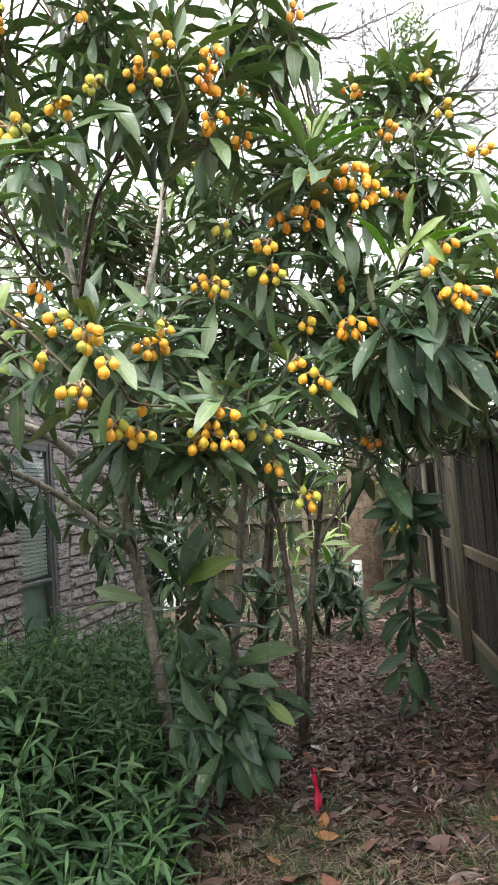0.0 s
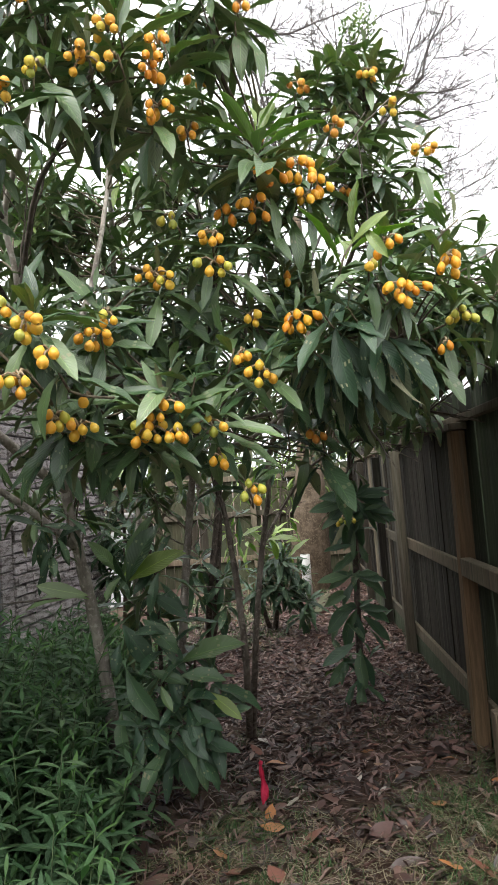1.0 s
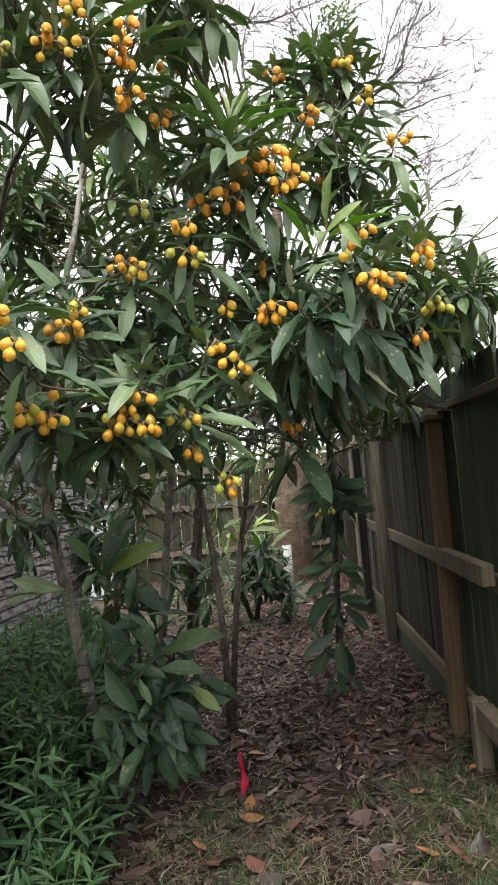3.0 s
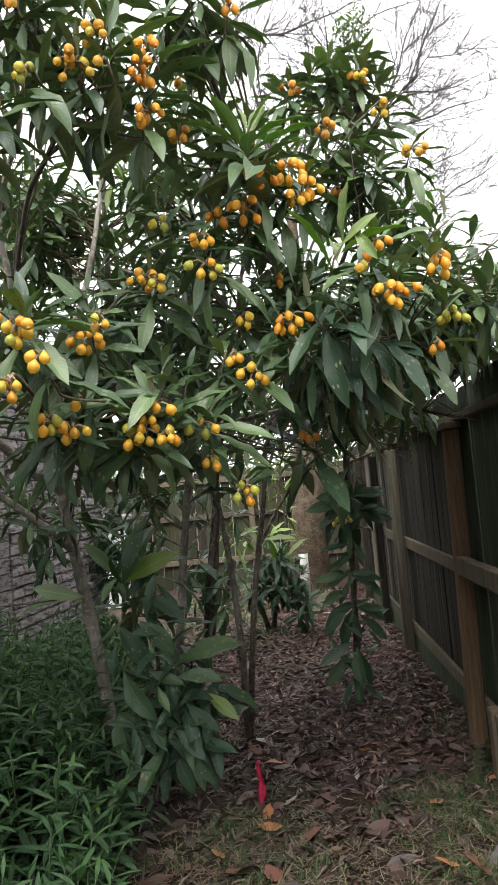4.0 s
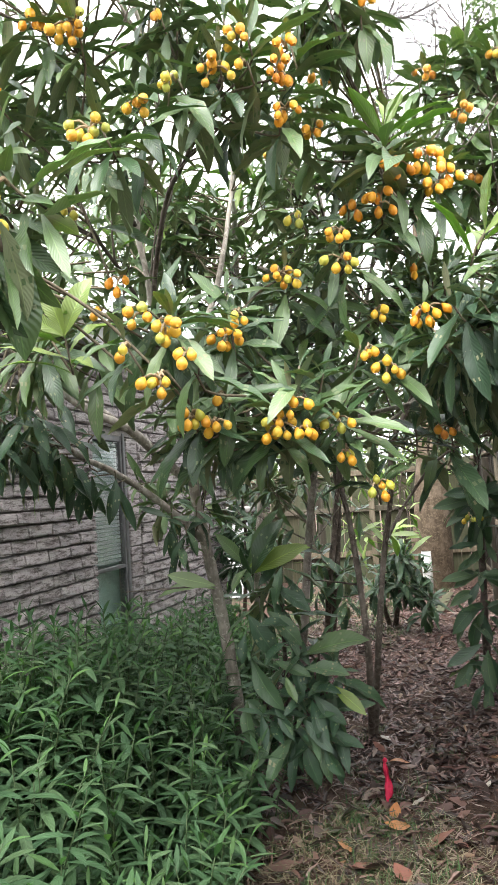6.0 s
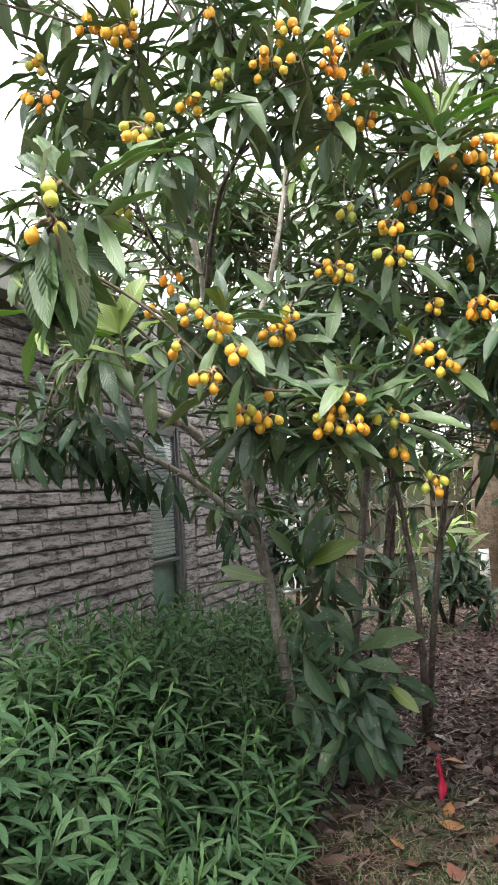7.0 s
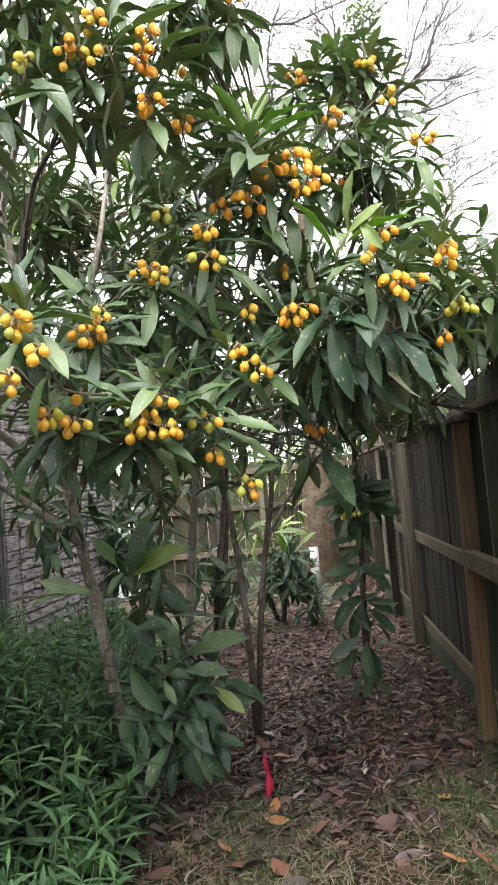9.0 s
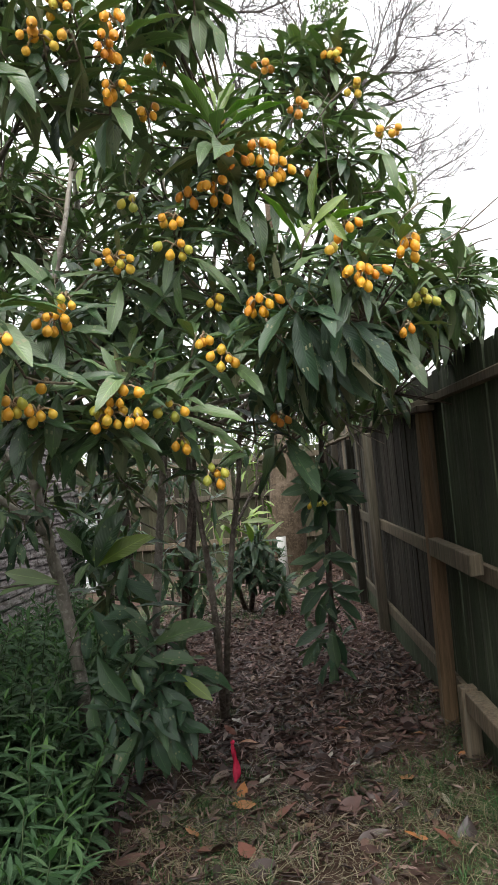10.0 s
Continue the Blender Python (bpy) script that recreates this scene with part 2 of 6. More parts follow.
M_MORTAR = plain_material("grey_mortar", (0.16, 0.145, 0.135), (0.27, 0.25, 0.23), 60.0, 0.95, 0.5)
M_TRIM = plain_material("grey_painted_trim", (0.36, 0.35, 0.34), (0.46, 0.45, 0.44), 12.0, 0.6, 0.1)
M_ALU = plain_material("grey_window_frame", (0.09, 0.09, 0.095), (0.15, 0.15, 0.15), 25.0, 0.45, 0.05)
M_BLIND = plain_material("pale_blind", (0.40, 0.42, 0.42), (0.52, 0.54, 0.53), 9.0, 0.6, 0.0)
M_REFLECTION = plain_material("green_reflection_tint", (0.22, 0.30, 0.26), (0.34, 0.43, 0.38), 5.0, 0.8, 0.0)
M_PVC = plain_material("white_pipe", (0.42, 0.42, 0.40), (0.58, 0.58, 0.56), 15.0, 0.45, 0.05)
M_RIBBON = plain_material("red_ribbon", (0.42, 0.012, 0.05), (0.62, 0.03, 0.09), 40.0, 0.65, 0.2)
M_WIRE = plain_material("rusty_wire", (0.16, 0.08, 0.05), (0.25, 0.14, 0.09), 80.0, 0.7, 0.2)
M_SHINGLE = plain_material("grey_shingles", (0.10, 0.095, 0.09), (0.20, 0.19, 0.18), 40.0, 0.9, 0.4)
M_WHITE = plain_material("white_siding", (0.50, 0.51, 0.52), (0.62, 0.63, 0.63), 8.0, 0.6, 0.1)
M_HERB_STEM = plain_material("green_stem", (0.03, 0.055, 0.02), (0.055, 0.085, 0.03), 30.0, 0.6, 0.1)
M_CABLE = plain_material("grey_cable", (0.10, 0.10, 0.10), (0.16, 0.16, 0.16), 8.0, 0.6, 0.0)


def glass_material():
    k = Mat("window_glass")
    k.finish((0.85, 0.92, 0.9), 0.03, 0.5)
    k.bsdf.inputs["Transmission Weight"].default_value = 1.0
    k.bsdf.inputs["IOR"].default_value = 1.45
    return k.m


M_GLASS = glass_material()


def ground_material():
    k = Mat("soil_and_mulch")
    w = k.world_coord()
    fine, mid, big = k.noise(w, 70.0, 9.0, 0.7), k.noise(w, 14.0, 7.0, 0.7), k.noise(w, 1.1, 5.0)
    mulch = k.ramp(fine, [(0.28, (0.030, 0.018, 0.014)), (0.5, (0.072, 0.044, 0.034)), (0.75, (0.14, 0.092, 0.070))])
    sandy = k.ramp(mid, [(0.3, (0.10, 0.076, 0.054)), (0.7, (0.20, 0.158, 0.115))])
    col = k.mix(k.ramp(big, [(0.45, (0, 0, 0)), (0.62, (1, 1, 1))]), mulch, k.mix(0.35, mulch, sandy))
    k.finish(col, 0.95, 0.15)
    k.bump(k.calc("ADD", fine, mid), 0.9, 0.02)
    return k.m


M_GROUND = ground_material()


def litter_material(name, stops):
    k = Mat(name)
    base = k.ramp(k.random(True), stops)
    f = k.noise(k.world_coord(), 60.0, 6.0)
    col = k.mix(k.calc("MULTIPLY", f, 0.6), base, (0.045, 0.027, 0.021))
    k.finish(col, 0.44, 0.52)
    k.bump(f, 0.4, 0.004)
    return k.m


M_LITTER = litter_material("dead_leaves", [(0.0, (0.016, 0.010, 0.009)), (0.3, (0.048, 0.026, 0.023)), (0.55, (0.115, 0.058, 0.050)), (0.82, (0.24, 0.135, 0.115)), (0.94, (0.33, 0.23, 0.195)), (0.985, (0.36, 0.29, 0.23)), (1.0, (0.33, 0.14, 0.05))])
M_RED_LEAF = litter_material("red_brown_dead_leaf", [(0.0, (0.18, 0.062, 0.042)), (1.0, (0.29, 0.115, 0.078))])
M_STRAW = litter_material("dry_grass", [(0.0, (0.11, 0.092, 0.05)), (0.6, (0.24, 0.205, 0.12)), (1.0, (0.42, 0.38, 0.25))])
M_ORANGE_LEAF = litter_material("orange_dead_leaf", [(0.0, (0.44, 0.145, 0.045)), (1.0, (0.56, 0.25, 0.08))])
M_GREY_LEAF = litter_material("pale_dead_leaf", [(0.0, (0.36, 0.32, 0.25)), (1.0, (0.50, 0.46, 0.38))])


def grass_material():
    k = Mat("grass_blades")
    k.finish(k.ramp(k.random(True), [(0.0, (0.028, 0.075, 0.022)), (0.55, (0.050, 0.108, 0.034)), (0.76, (0.11, 0.13, 0.058)), (1.0, (0.28, 0.24, 0.15))]), 0.6, 0.3)
    return k.m


M_GRASS = grass_material()


# ---- geometry helpers ----
def mesh_of(name, verts, faces, mats, uv=None, index=None, smooth=True):
    me = bpy.data.meshes.new(name)
    me.from_pydata([tuple(v) for v in verts] if not isinstance(verts, np.ndarray) else verts.tolist(), [], faces if isinstance(faces, list) else faces.tolist())
    for m in mats:
        me.materials.append(m)
    if uv is not None:
        layer = me.uv_layers.new(name="UVMap")
        loops = np.empty(len(me.loops), dtype=np.int32)
        me.loops.foreach_get("vertex_index", loops)
        layer.data.foreach_set("uv", np.asarray(uv, dtype=np.float32)[loops].ravel())
    if index is not None:
        me.polygons.foreach_set("material_index", np.asarray(index, dtype=np.int32))
    me.polygons.foreach_set("use_smooth", np.full(len(me.polygons), smooth))
    me.update()
    return me


def thing(name, at, label, category, group="", kind=""):
    ob = new(name)
    ob.location = at
    ob.empty_display_size = 0.1
    return tagged(ob, label, category, group, kind)


def hang(name, me, parent, label="", kind="", m=None):
    """A mesh object under parent; m is its pose in the world, the parents being unturned."""
    ob = new(name, me)
    base = Vector((0, 0, 0))
    p = parent
    while p is not None:
        base += p.location
        p = p.parent
    m = m if m is not None else Matrix()
    ob.parent = parent
    ob.matrix_basis = Matrix.Translation(-base) @ m
    return tagged(ob, label, kind=kind)


def part(name, bm, material, parent, label="", smooth=False):
    me = bpy.data.meshes.new(name)
    bm.to_mesh(me)
    bm.free()
    me.materials.append(material)
    me.polygons.foreach_set("use_smooth", np.full(len(me.polygons), smooth))
    return hang(name, me, parent, label)


def box(x0, x1, y0, y1, z0, z1, bevel=0.0, bm=None):
    own = bmesh.new()
    r = bmesh.ops.create_cube(own, size=1.0)
    bmesh.ops.scale(own, vec=(x1 - x0, y1 - y0, z1 - z0), verts=r["verts"])
    bmesh.ops.translate(own, vec=((x0 + x1) / 2, (y0 + y1) / 2, (z0 + z1) / 2), verts=r["verts"])
    if bevel:
        bmesh.ops.bevel(own, geom=own.edges[:], offset=bevel, segments=1, affect="EDGES")
    if bm is None:
        return own
    tmp = bpy.data.meshes.new("tmp")
    own.to_mesh(tmp)
    own.free()
    bm.from_mesh(tmp)
    bpy.data.meshes.remove(tmp)
    return bm


def spline(points, step=0.06):
    """Smooth points through the given ones, with a fourth value carried along."""
    p = np.array(points, dtype=float)
    q = np.vstack([2 * p[0] - p[1], p, 2 * p[-1] - p[-2]])
    out = []
    for i in range(1, len(q) - 2):
        a, b, c, d = q[i - 1], q[i], q[i + 1], q[i + 2]
        n = max(1, int(np.linalg.norm((c - b)[:3]) / step))
        for s in np.arange(n) / n:
            out.append(0.5 * (2 * b + (c - a) * s + (2 * a - 5 * b + 4 * c - d) * s * s + (3 * b - a - 3 * c + d) * s ** 3))
    out.append(p[-1])
    return np.array(out)


class Geo:
    """Gathers vertices and faces for one mesh."""

    def __init__(self):
        self.v, self.f, self.uv, self.i, self.n = [], [], [], [], 0

    def add(self, v, f, uv=None, index=None):
        v = np.asarray(v, dtype=float)
        self.v.append(v)
        self.f.extend([[k + self.n for k in face] for face in f])
        self.uv.append(np.zeros((len(v), 2)) if uv is None else np.asarray(uv))
        self.i.extend([0] * len(f) if index is None else index)
        self.n += len(v)

    def tube(self, pts, rad, sides=6, knots=0.0, rng=None, cap=True):
        pts, rad = np.asarray(pts, dtype=float), np.asarray(rad, dtype=float)
        tan = np.gradient(pts, axis=0)
        tan /= np.linalg.norm(tan, axis=1)[:, None] + 1e-9
        ref = np.array([1.0, 0, 0]) if abs(tan[0][0]) < 0.8 else np.array([0, 1.0, 0])
        ang = np.arange(sides) * 2 * np.pi / sides
        v = []
        for k in range(len(pts)):
            ref = ref - tan[k] * (ref @ tan[k])
            ref /= np.linalg.norm(ref) + 1e-9
            side = np.cross(tan[k], ref)
            r = rad[k] * (1 + (knots * rng.standard_normal(sides) if knots else 0))
            v.append(pts[k] + np.outer(np.cos(ang) * r, ref) + np.outer(np.sin(ang) * r, side))
        f = [[k * sides + j, k * sides + (j + 1) % sides, (k + 1) * sides + (j + 1) % sides, (k + 1) * sides + j] for k in range(len(pts) - 1) for j in range(sides)]
        if cap:
            f.append(list(range(sides))[::-1])
            f.append([(len(pts) - 1) * sides + j for j in range(sides)])
        self.add(np.vstack(v), f)

    def mesh(self, name, mats, smooth=True):
        return mesh_of(name, np.vstack(self.v), self.f, mats, np.vstack(self.uv), self.i, smooth)


def leaf_shape(seed, nl=8, nw=4, width=0.29, droop=0.25, fold=0.22, wave=0.02, back=True, sharp=0.44):
    """A leaf one long along y, its face to +z: vertices, faces, uv and material index. Widest past the middle, tapering to a stalk."""
    rng = np.random.default_rng(seed)
    twist = rng.normal(0, 0.18)
    bend = rng.normal(0, 0.05)
    v, uv = [], []
    for i in range(nl + 1):
        s = i / nl
        body = math.sin(math.pi * min(1, max(0.0, (s - 0.03) / 0.97)) ** (1 / (2 * sharp))) ** 0.85 if 0.03 < s < 1 else 0.0
        w = width / 2 * body + (0.012 if s < 0.12 else 0.002)
        a = droop * s
        y, z = math.sin(max(a, 1e-4) * 1.2) / 1.2 / max(droop, 1e-4) if droop > 1e-3 else s, -droop * s * s * 0.55
        for j in range(nw + 1):
            u = j / nw * 2 - 1
            zz = z + fold * abs(u) * w + wave * math.sin(s * 17 + seed) * abs(u) * body
            xx = u * w
            c, sn = math.cos(twist * s), math.sin(twist * s)
            v.append((xx * c - (zz - z) * sn + bend * s * s, y, z + (zz - z) * c + xx * sn))
            uv.append(((u + 1) / 2, s))
    f = [[i * (nw + 1) + j, i * (nw + 1) + j + 1, (i + 1) * (nw + 1) + j + 1, (i + 1) * (nw + 1) + j] for i in range(nl) for j in range(nw)]
    idx = [0] * len(f)
    if back:
        n = len(v)
        v = v + [(x, y, z - 0.004) for x, y, z in v]
        uv = uv + uv
        f = f + [[n + k for k in face[::-1]] for face in f]
        idx = idx + [1] * len(idx)
    return np.array(v), f, np.array(uv), idx


def frame_of(at, along, up, size):
    """The pose of a leaf or fruit: y along, z as near to up as can be, scaled."""
    y = Vector(along).normalized()
    x = y.cross(Vector(up))
    if x.length < 1e-4:
        x = y.cross(Vector((0.3, 0.9, 0.1)))
    x.normalize()
    z = x.cross(y)
    m = Matrix((x, y, z)).transposed() * size
    m = m.to_4x4()
    m.translation = Vector(at)
    return m


FINE = [leaf_shape(k, 9, 4, 0.19 + 0.07 * (k % 3) / 2 + (0.11 if k > 11 else 0.0), 0.2 + 0.2 * (k % 4), 0.2 + 0.12 * (k % 3), 0.012 + 0.006 * (k % 3)) for k in range(16)]
COARSE = [leaf_shape(50 + k, 6, 2, 0.28 + 0.02 * (k % 3), 0.25 + 0.2 * (k % 4), 0.25) for k in range(8)]
FINE_MESH = {}


def fine_mesh(k, lime):
    key = (k, lime)
    if key not in FINE_MESH:
        v, f, uv, idx = FINE[k]
        FINE_MESH[key] = mesh_of("leaf", v, f, [M_DARK_LEAF, M_LEAF_BACK] if lime == "dark" else [M_DEEP_LEAF, M_LEAF_BACK] if lime == "deep" else [M_LIME, M_LIME_BACK] if lime else [M_LEAF, M_LEAF_BACK], uv, idx)
    return FINE_MESH[key]


POCKETS = []
OPEN_SIDE = Vector((0.05, 1.4, 1.5))


def in_pocket(p):
    """Whether a place lies before a fruit bunch, on its open side, where leaves are thin."""
    for c, out, wide in POCKETS:
        s = (p - c).dot(out)
        if -0.01 < s < 0.5 and ((p - c) - out * s).length < wide:
            return True
    return False


class Crown:
    """Leaves of one tree: the singled ones become parts, the rest one mesh."""

    def __init__(self, tree, limit, coarse=False, dark=False):
        self.tree, self.left, self.coarse, self.dark, self.lowest = tree, limit, coarse, dark, None
        self.mass, self.lime, self.deep = Geo(), Geo(), Geo()

    def leaf(self, at, along, up, size, rng, lime=False, single=False, free=False):
        d = Vector(along).normalized() * size
        if self.lowest and at[1] < 3.95 and not free and Vector(at).z + d.z - 0.12 * size < self.lowest and -0.8 < at[0] < 0.12:
            return
        if not free and any(in_pocket(Vector(at) + d * k) for k in (0.2, 0.45, 0.7, 0.95)):
            return
        m = frame_of(at, along, up, size)
        if lime is True:
            m = m @ Matrix.Diagonal((0.78, 1, 1, 1))
        if single and self.left > 0 and not self.coarse:
            self.left -= 1
            hang("leaf", fine_mesh(int(rng.integers(12)), "deep" if lime == "dark" and not self.dark else lime or ("dark" if self.dark else False)), self.tree, m=m, label="bright young leaf" if lime is True else "")
            return
        shapes = COARSE if self.coarse else FINE
        v, f, uv, idx = shapes[int(rng.integers(min(12, len(shapes))))]
        a = np.array(m)
        (self.deep if lime == "dark" else self.lime if lime else self.mass).add(v @ a[:3, :3].T + a[:3, 3], f, uv, idx)

    def finish(self):
        # low and hanging leaves, their shade carried by the darker green
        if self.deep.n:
            hang("old_foliage", self.deep.mesh("old_foliage", [M_DARK_LEAFS, M_LEAFS_BACK]), self.tree, "hanging leaves coloured dark as in shade", kind="stuff")
        if self.mass.n:
            hang("foliage", self.mass.mesh("foliage", [M_DARK_LEAFS if self.dark else M_LEAFS, M_LEAFS_BACK]), self.tree, kind="stuff")
        if self.lime.n:
            hang("young_foliage", self.lime.mesh("young_foliage", [M_LIME, M_LIME_BACK]), self.tree, "bright yellow-green young leaves", kind="stuff")


def rosette(crown, tip, axis, rng, n=11, size=0.19, droop=0.55, lime=False, single=False, spread=1.0, free=False):
    """A whorl round a shoot's tip: small upright leaves in the middle, then long ones that stand out and arch over."""
    axis = Vector(axis).normalized()
    a = axis.orthogonal().normalized()
    b = axis.cross(a)
    turn = rng.uniform(0, 6.28)
    for i in range(n):
        s = i / max(1, n - 1)
        az = turn + i * 2.39996 + rng.normal(0, 0.22)
        tilt = radians(18 + 92 * s ** 0.75 * spread + rng.normal(0, 11))
        d = axis * math.cos(tilt) + (a * math.cos(az) + b * math.sin(az)) * math.sin(tilt)
        d = d + Vector((0, 0, -droop * (0.05 + 1.15 * s * s) + rng.normal(0, 0.08)))
        d.normalize()
        at = Vector(tip) - axis * (0.10 * s * size / 0.19) + d * 0.006
        up = axis * 0.7 + Vector((0, -0.1, 0.8)) + Vector(rng.normal(0, 0.26, 3).tolist())
        length = size * (0.55 + 0.6 * min(1, s * 2.0)) * rng.uniform(0.78, 1.18)
        crown.leaf(at, d, up, length, rng, lime if lime == "dark" or s < (0.5 if n > 12 else 1.1) else False, single, free)


# ---- fruit ----
def fruit_mesh(skin, seed):
    """A pear-shaped fruit with its dried calyx; the orange ones are slimmer."""
    rng = np.random.default_rng(seed)
    rows, seg = 9, 12
    g = Geo()
    v, f, idx = [], [], []
    fat = rng.uniform(0.315, 0.365) if skin == "orange" else rng.uniform(0.385, 0.445)
    for i in range(rows + 1):
        s = i / rows
        r = fat * math.sin(math.pi * (0.02 + 0.965 * s)) ** 0.74 * (0.74 + 0.34 * s)
        if i == rows:
            r = 0.045
        for j in range(seg):
            w = 2 * math.pi * j / seg
            v.append((r * math.cos(w), s + (0.03 if i == rows else 0) * -1, r * math.sin(w)))
    for i in range(rows):
        for j in range(seg):
            f.append([i * seg + j, (i + 1) * seg + j, (i + 1) * seg + (j + 1) % seg, i * seg + (j + 1) % seg])
            idx.append(0)
    f.append([rows * seg + j for j in range(seg)])
    idx.append(1)
    f.append(list(range(seg)))
    idx.append(0)
    n = len(v)
    for j in range(5):
        w = 2 * math.pi * j / 5
        for rr, yy, dw in ((0.035, 0.975, -0.5), (0.035, 0.975, 0.5), (0.095, 1.0, 0.0)):
            v.append((rr * math.cos(w + dw), yy, rr * math.sin(w + dw)))
        f.append([n + 3 * j, n + 3 * j + 1, n + 3 * j + 2])
        idx.append(1)
    g.add(v, f, None, idx)
    return g.mesh("fruit", [M_FRUIT[skin], M_CALYX])


FRUIT_MESH = {skin: [fruit_mesh(skin, 7 * k + 1) for k in range(3)] for skin in M_FRUIT}


def fruit_cluster(tree, centre, n, skin, rng, size=0.0335):
    """A drooping bunch: a downy stalk with its branches, and each fruit."""
    c = Vector(centre)
    root = c + Vector((rng.normal(0, 0.012), 0.03, 0.045 + 0.005 * n ** 0.5))
    reach = (0.0150 * n ** 0.50 + 0.005) * (size / 0.0345) ** 0.8
    spots = []
    tries = 0
    while len(spots) < n and tries < 900:
        tries += 1
        q = rng.normal(0, 1, 3)
        q = q / np.linalg.norm(q) * rng.uniform(0.3, 1) * reach * (1 + tries / 700) * np.array([1.35, 0.9, 0.85])
        if all(np.linalg.norm(q - o) > size * 0.76 for o in spots):
            spots.append(q)
    g = Geo()
    mid = c + Vector((0, 0.012, 0.012))
    line = spline([(*(c + Vector((0, 0.055, 0.03))), 1), (*(c + Vector((0, 0.035, 0.034))), 1), (*mid, 1)], 0.015)
    g.tube(line[:, :3], np.linspace(0.0048, 0.0036, len(line)), 6)
    root = c + Vector((0, 0.032, 0.03))
    poses = []
    for q in spots:
        at = c + Vector(q.tolist())
        d = (Vector(q.tolist()) * 9 + Vector((0, -0.22, -0.85))).normalized()
        head = at - d * size * 0.5
        ln = spline([(*root.lerp(mid, rng.uniform(0.3, 1.0)), 1), (*(head.lerp(mid, 0.4) + Vector((0, 0, 0.008))), 1), (*(head + d * 0.003), 1)], 0.02)
        g.tube(ln[:, :3], np.linspace(0.0034, 0.0026, len(ln)), 5)
        poses.append(frame_of(head, d, (0.2, -1, 0.3), size * rng.uniform(0.84, 1.12)))
    ob = hang("fruit_stalk", g.mesh("fruit_stalk", [M_STALK]), tree)
    for m in poses:
        kind = skin if skin != "mixed" else ("green" if rng.random() < 0.4 else "yellow")
        if kind == "yellow" and rng.random() < 0.08:
            kind = "green"
        hang("fruit", FRUIT_MESH[kind][int(rng.integers(3))], ob, m=m)
    return root


# ---- structure: ground ----
def ground():
    near_x = np.linspace(-3.2, 2.2, 100)
    near_y = np.linspace(0.0, 13.0, 200)
    far = np.array([6.0, 14.0, 40.0, 120.0, 400.0, 1500.0])
    xs = np.concatenate([-3.2 - far[::-1], near_x, 2.2 + far])
    ys = np.concatenate([-far[::-1], near_y, 13.0 + far])
    v = []
    for y in ys:
        for x in xs:
            k = 1.0 if -3.2 <= x <= 2.2 and 0 <= y <= 13 else 0.0
            v.append((x, y, k * (0.022 * noise.noise((x * 1.3, y * 1.3, 0)) + 0.010 * noise.noise((x * 6, y * 6, 3)) + 0.006 * noise.noise((x * 19, y * 19, 5))) - 0.01))
    n = len(xs)
    f = [[j * n + i, j * n + i + 1, (j + 1) * n + i + 1, (j + 1) * n + i] for j in range(len(ys) - 1) for i in range(n - 1)]
    ob = new("ground", mesh_of("ground", np.array(v), f, [M_GROUND]))
    tagged(ob, "dark brown soil covered with mulch and dead leaves", "ground", kind="structure")


ground()


# ---- structure: house wall with window ----
WALL_X, WIN = -1.87, (5.25, 5.68, 0.40, 1.92)
WALL_Y, WALL_TOP, WALL_TURN = (-3.0, 7.62), 2.46, radians(-5)
PIVOT = (WALL_X, 5.4, 0.0)
wall = thing("wall_west", PIVOT, "house wall of weathered grey-beige rock-faced bricks with dark joints", "wall", kind="structure")
bm = bmesh.new()
for y0, y1, z0, z1 in ((WALL_Y[0], WIN[0], -0.1, WALL_TOP), (WIN[1], WALL_Y[1], -0.1, WALL_TOP), (WIN[0], WIN[1], -0.1, WIN[2]), (WIN[0], WIN[1], WIN[3], WALL_TOP)):
    box(WALL_X - 0.24, WALL_X - 0.012, y0, y1, z0, z1, 0, bm)
part("mortar", bm, M_MORTAR, wall)


def brick_shape(seed, length, height):
    """A rock-faced brick, its bulge lowest of all, broken at the lower edge."""
    rng = np.random.default_rng(seed)
    spots, rows = (-0.5, -0.475, -0.2, 0.15, 0.475, 0.5), [(-0.012, 0.5), (0.006, 0.485), (0.012, 0.40), (0.016, 0.1), (0.019, -0.30), (0.016, -0.43), (0.004, -0.49), (-0.012, -0.5)]
    ny = len(spots) - 1
    v = []
    for i in range(ny + 1):
        s = spots[i]
        end = 0.3 if i in (0, ny) else 1.0
        for x, z in rows:
            rough = rng.normal(0, 0.0026) if 0.0 < x else 0.0
            v.append((x * (end if x > 0 else 1) + rough, s * length, z * height + (rng.normal(0, 0.0013) if x > 0.004 else 0)))
    m = len(rows)
    f = [[i * m + j, (i + 1) * m + j, (i + 1) * m + j + 1, i * m + j + 1] for i in range(ny) for j in range(m - 1)]
    f.append([j for j in range(m)])
    f.append([ny * m + j for j in range(m)][::-1])
    return v, f


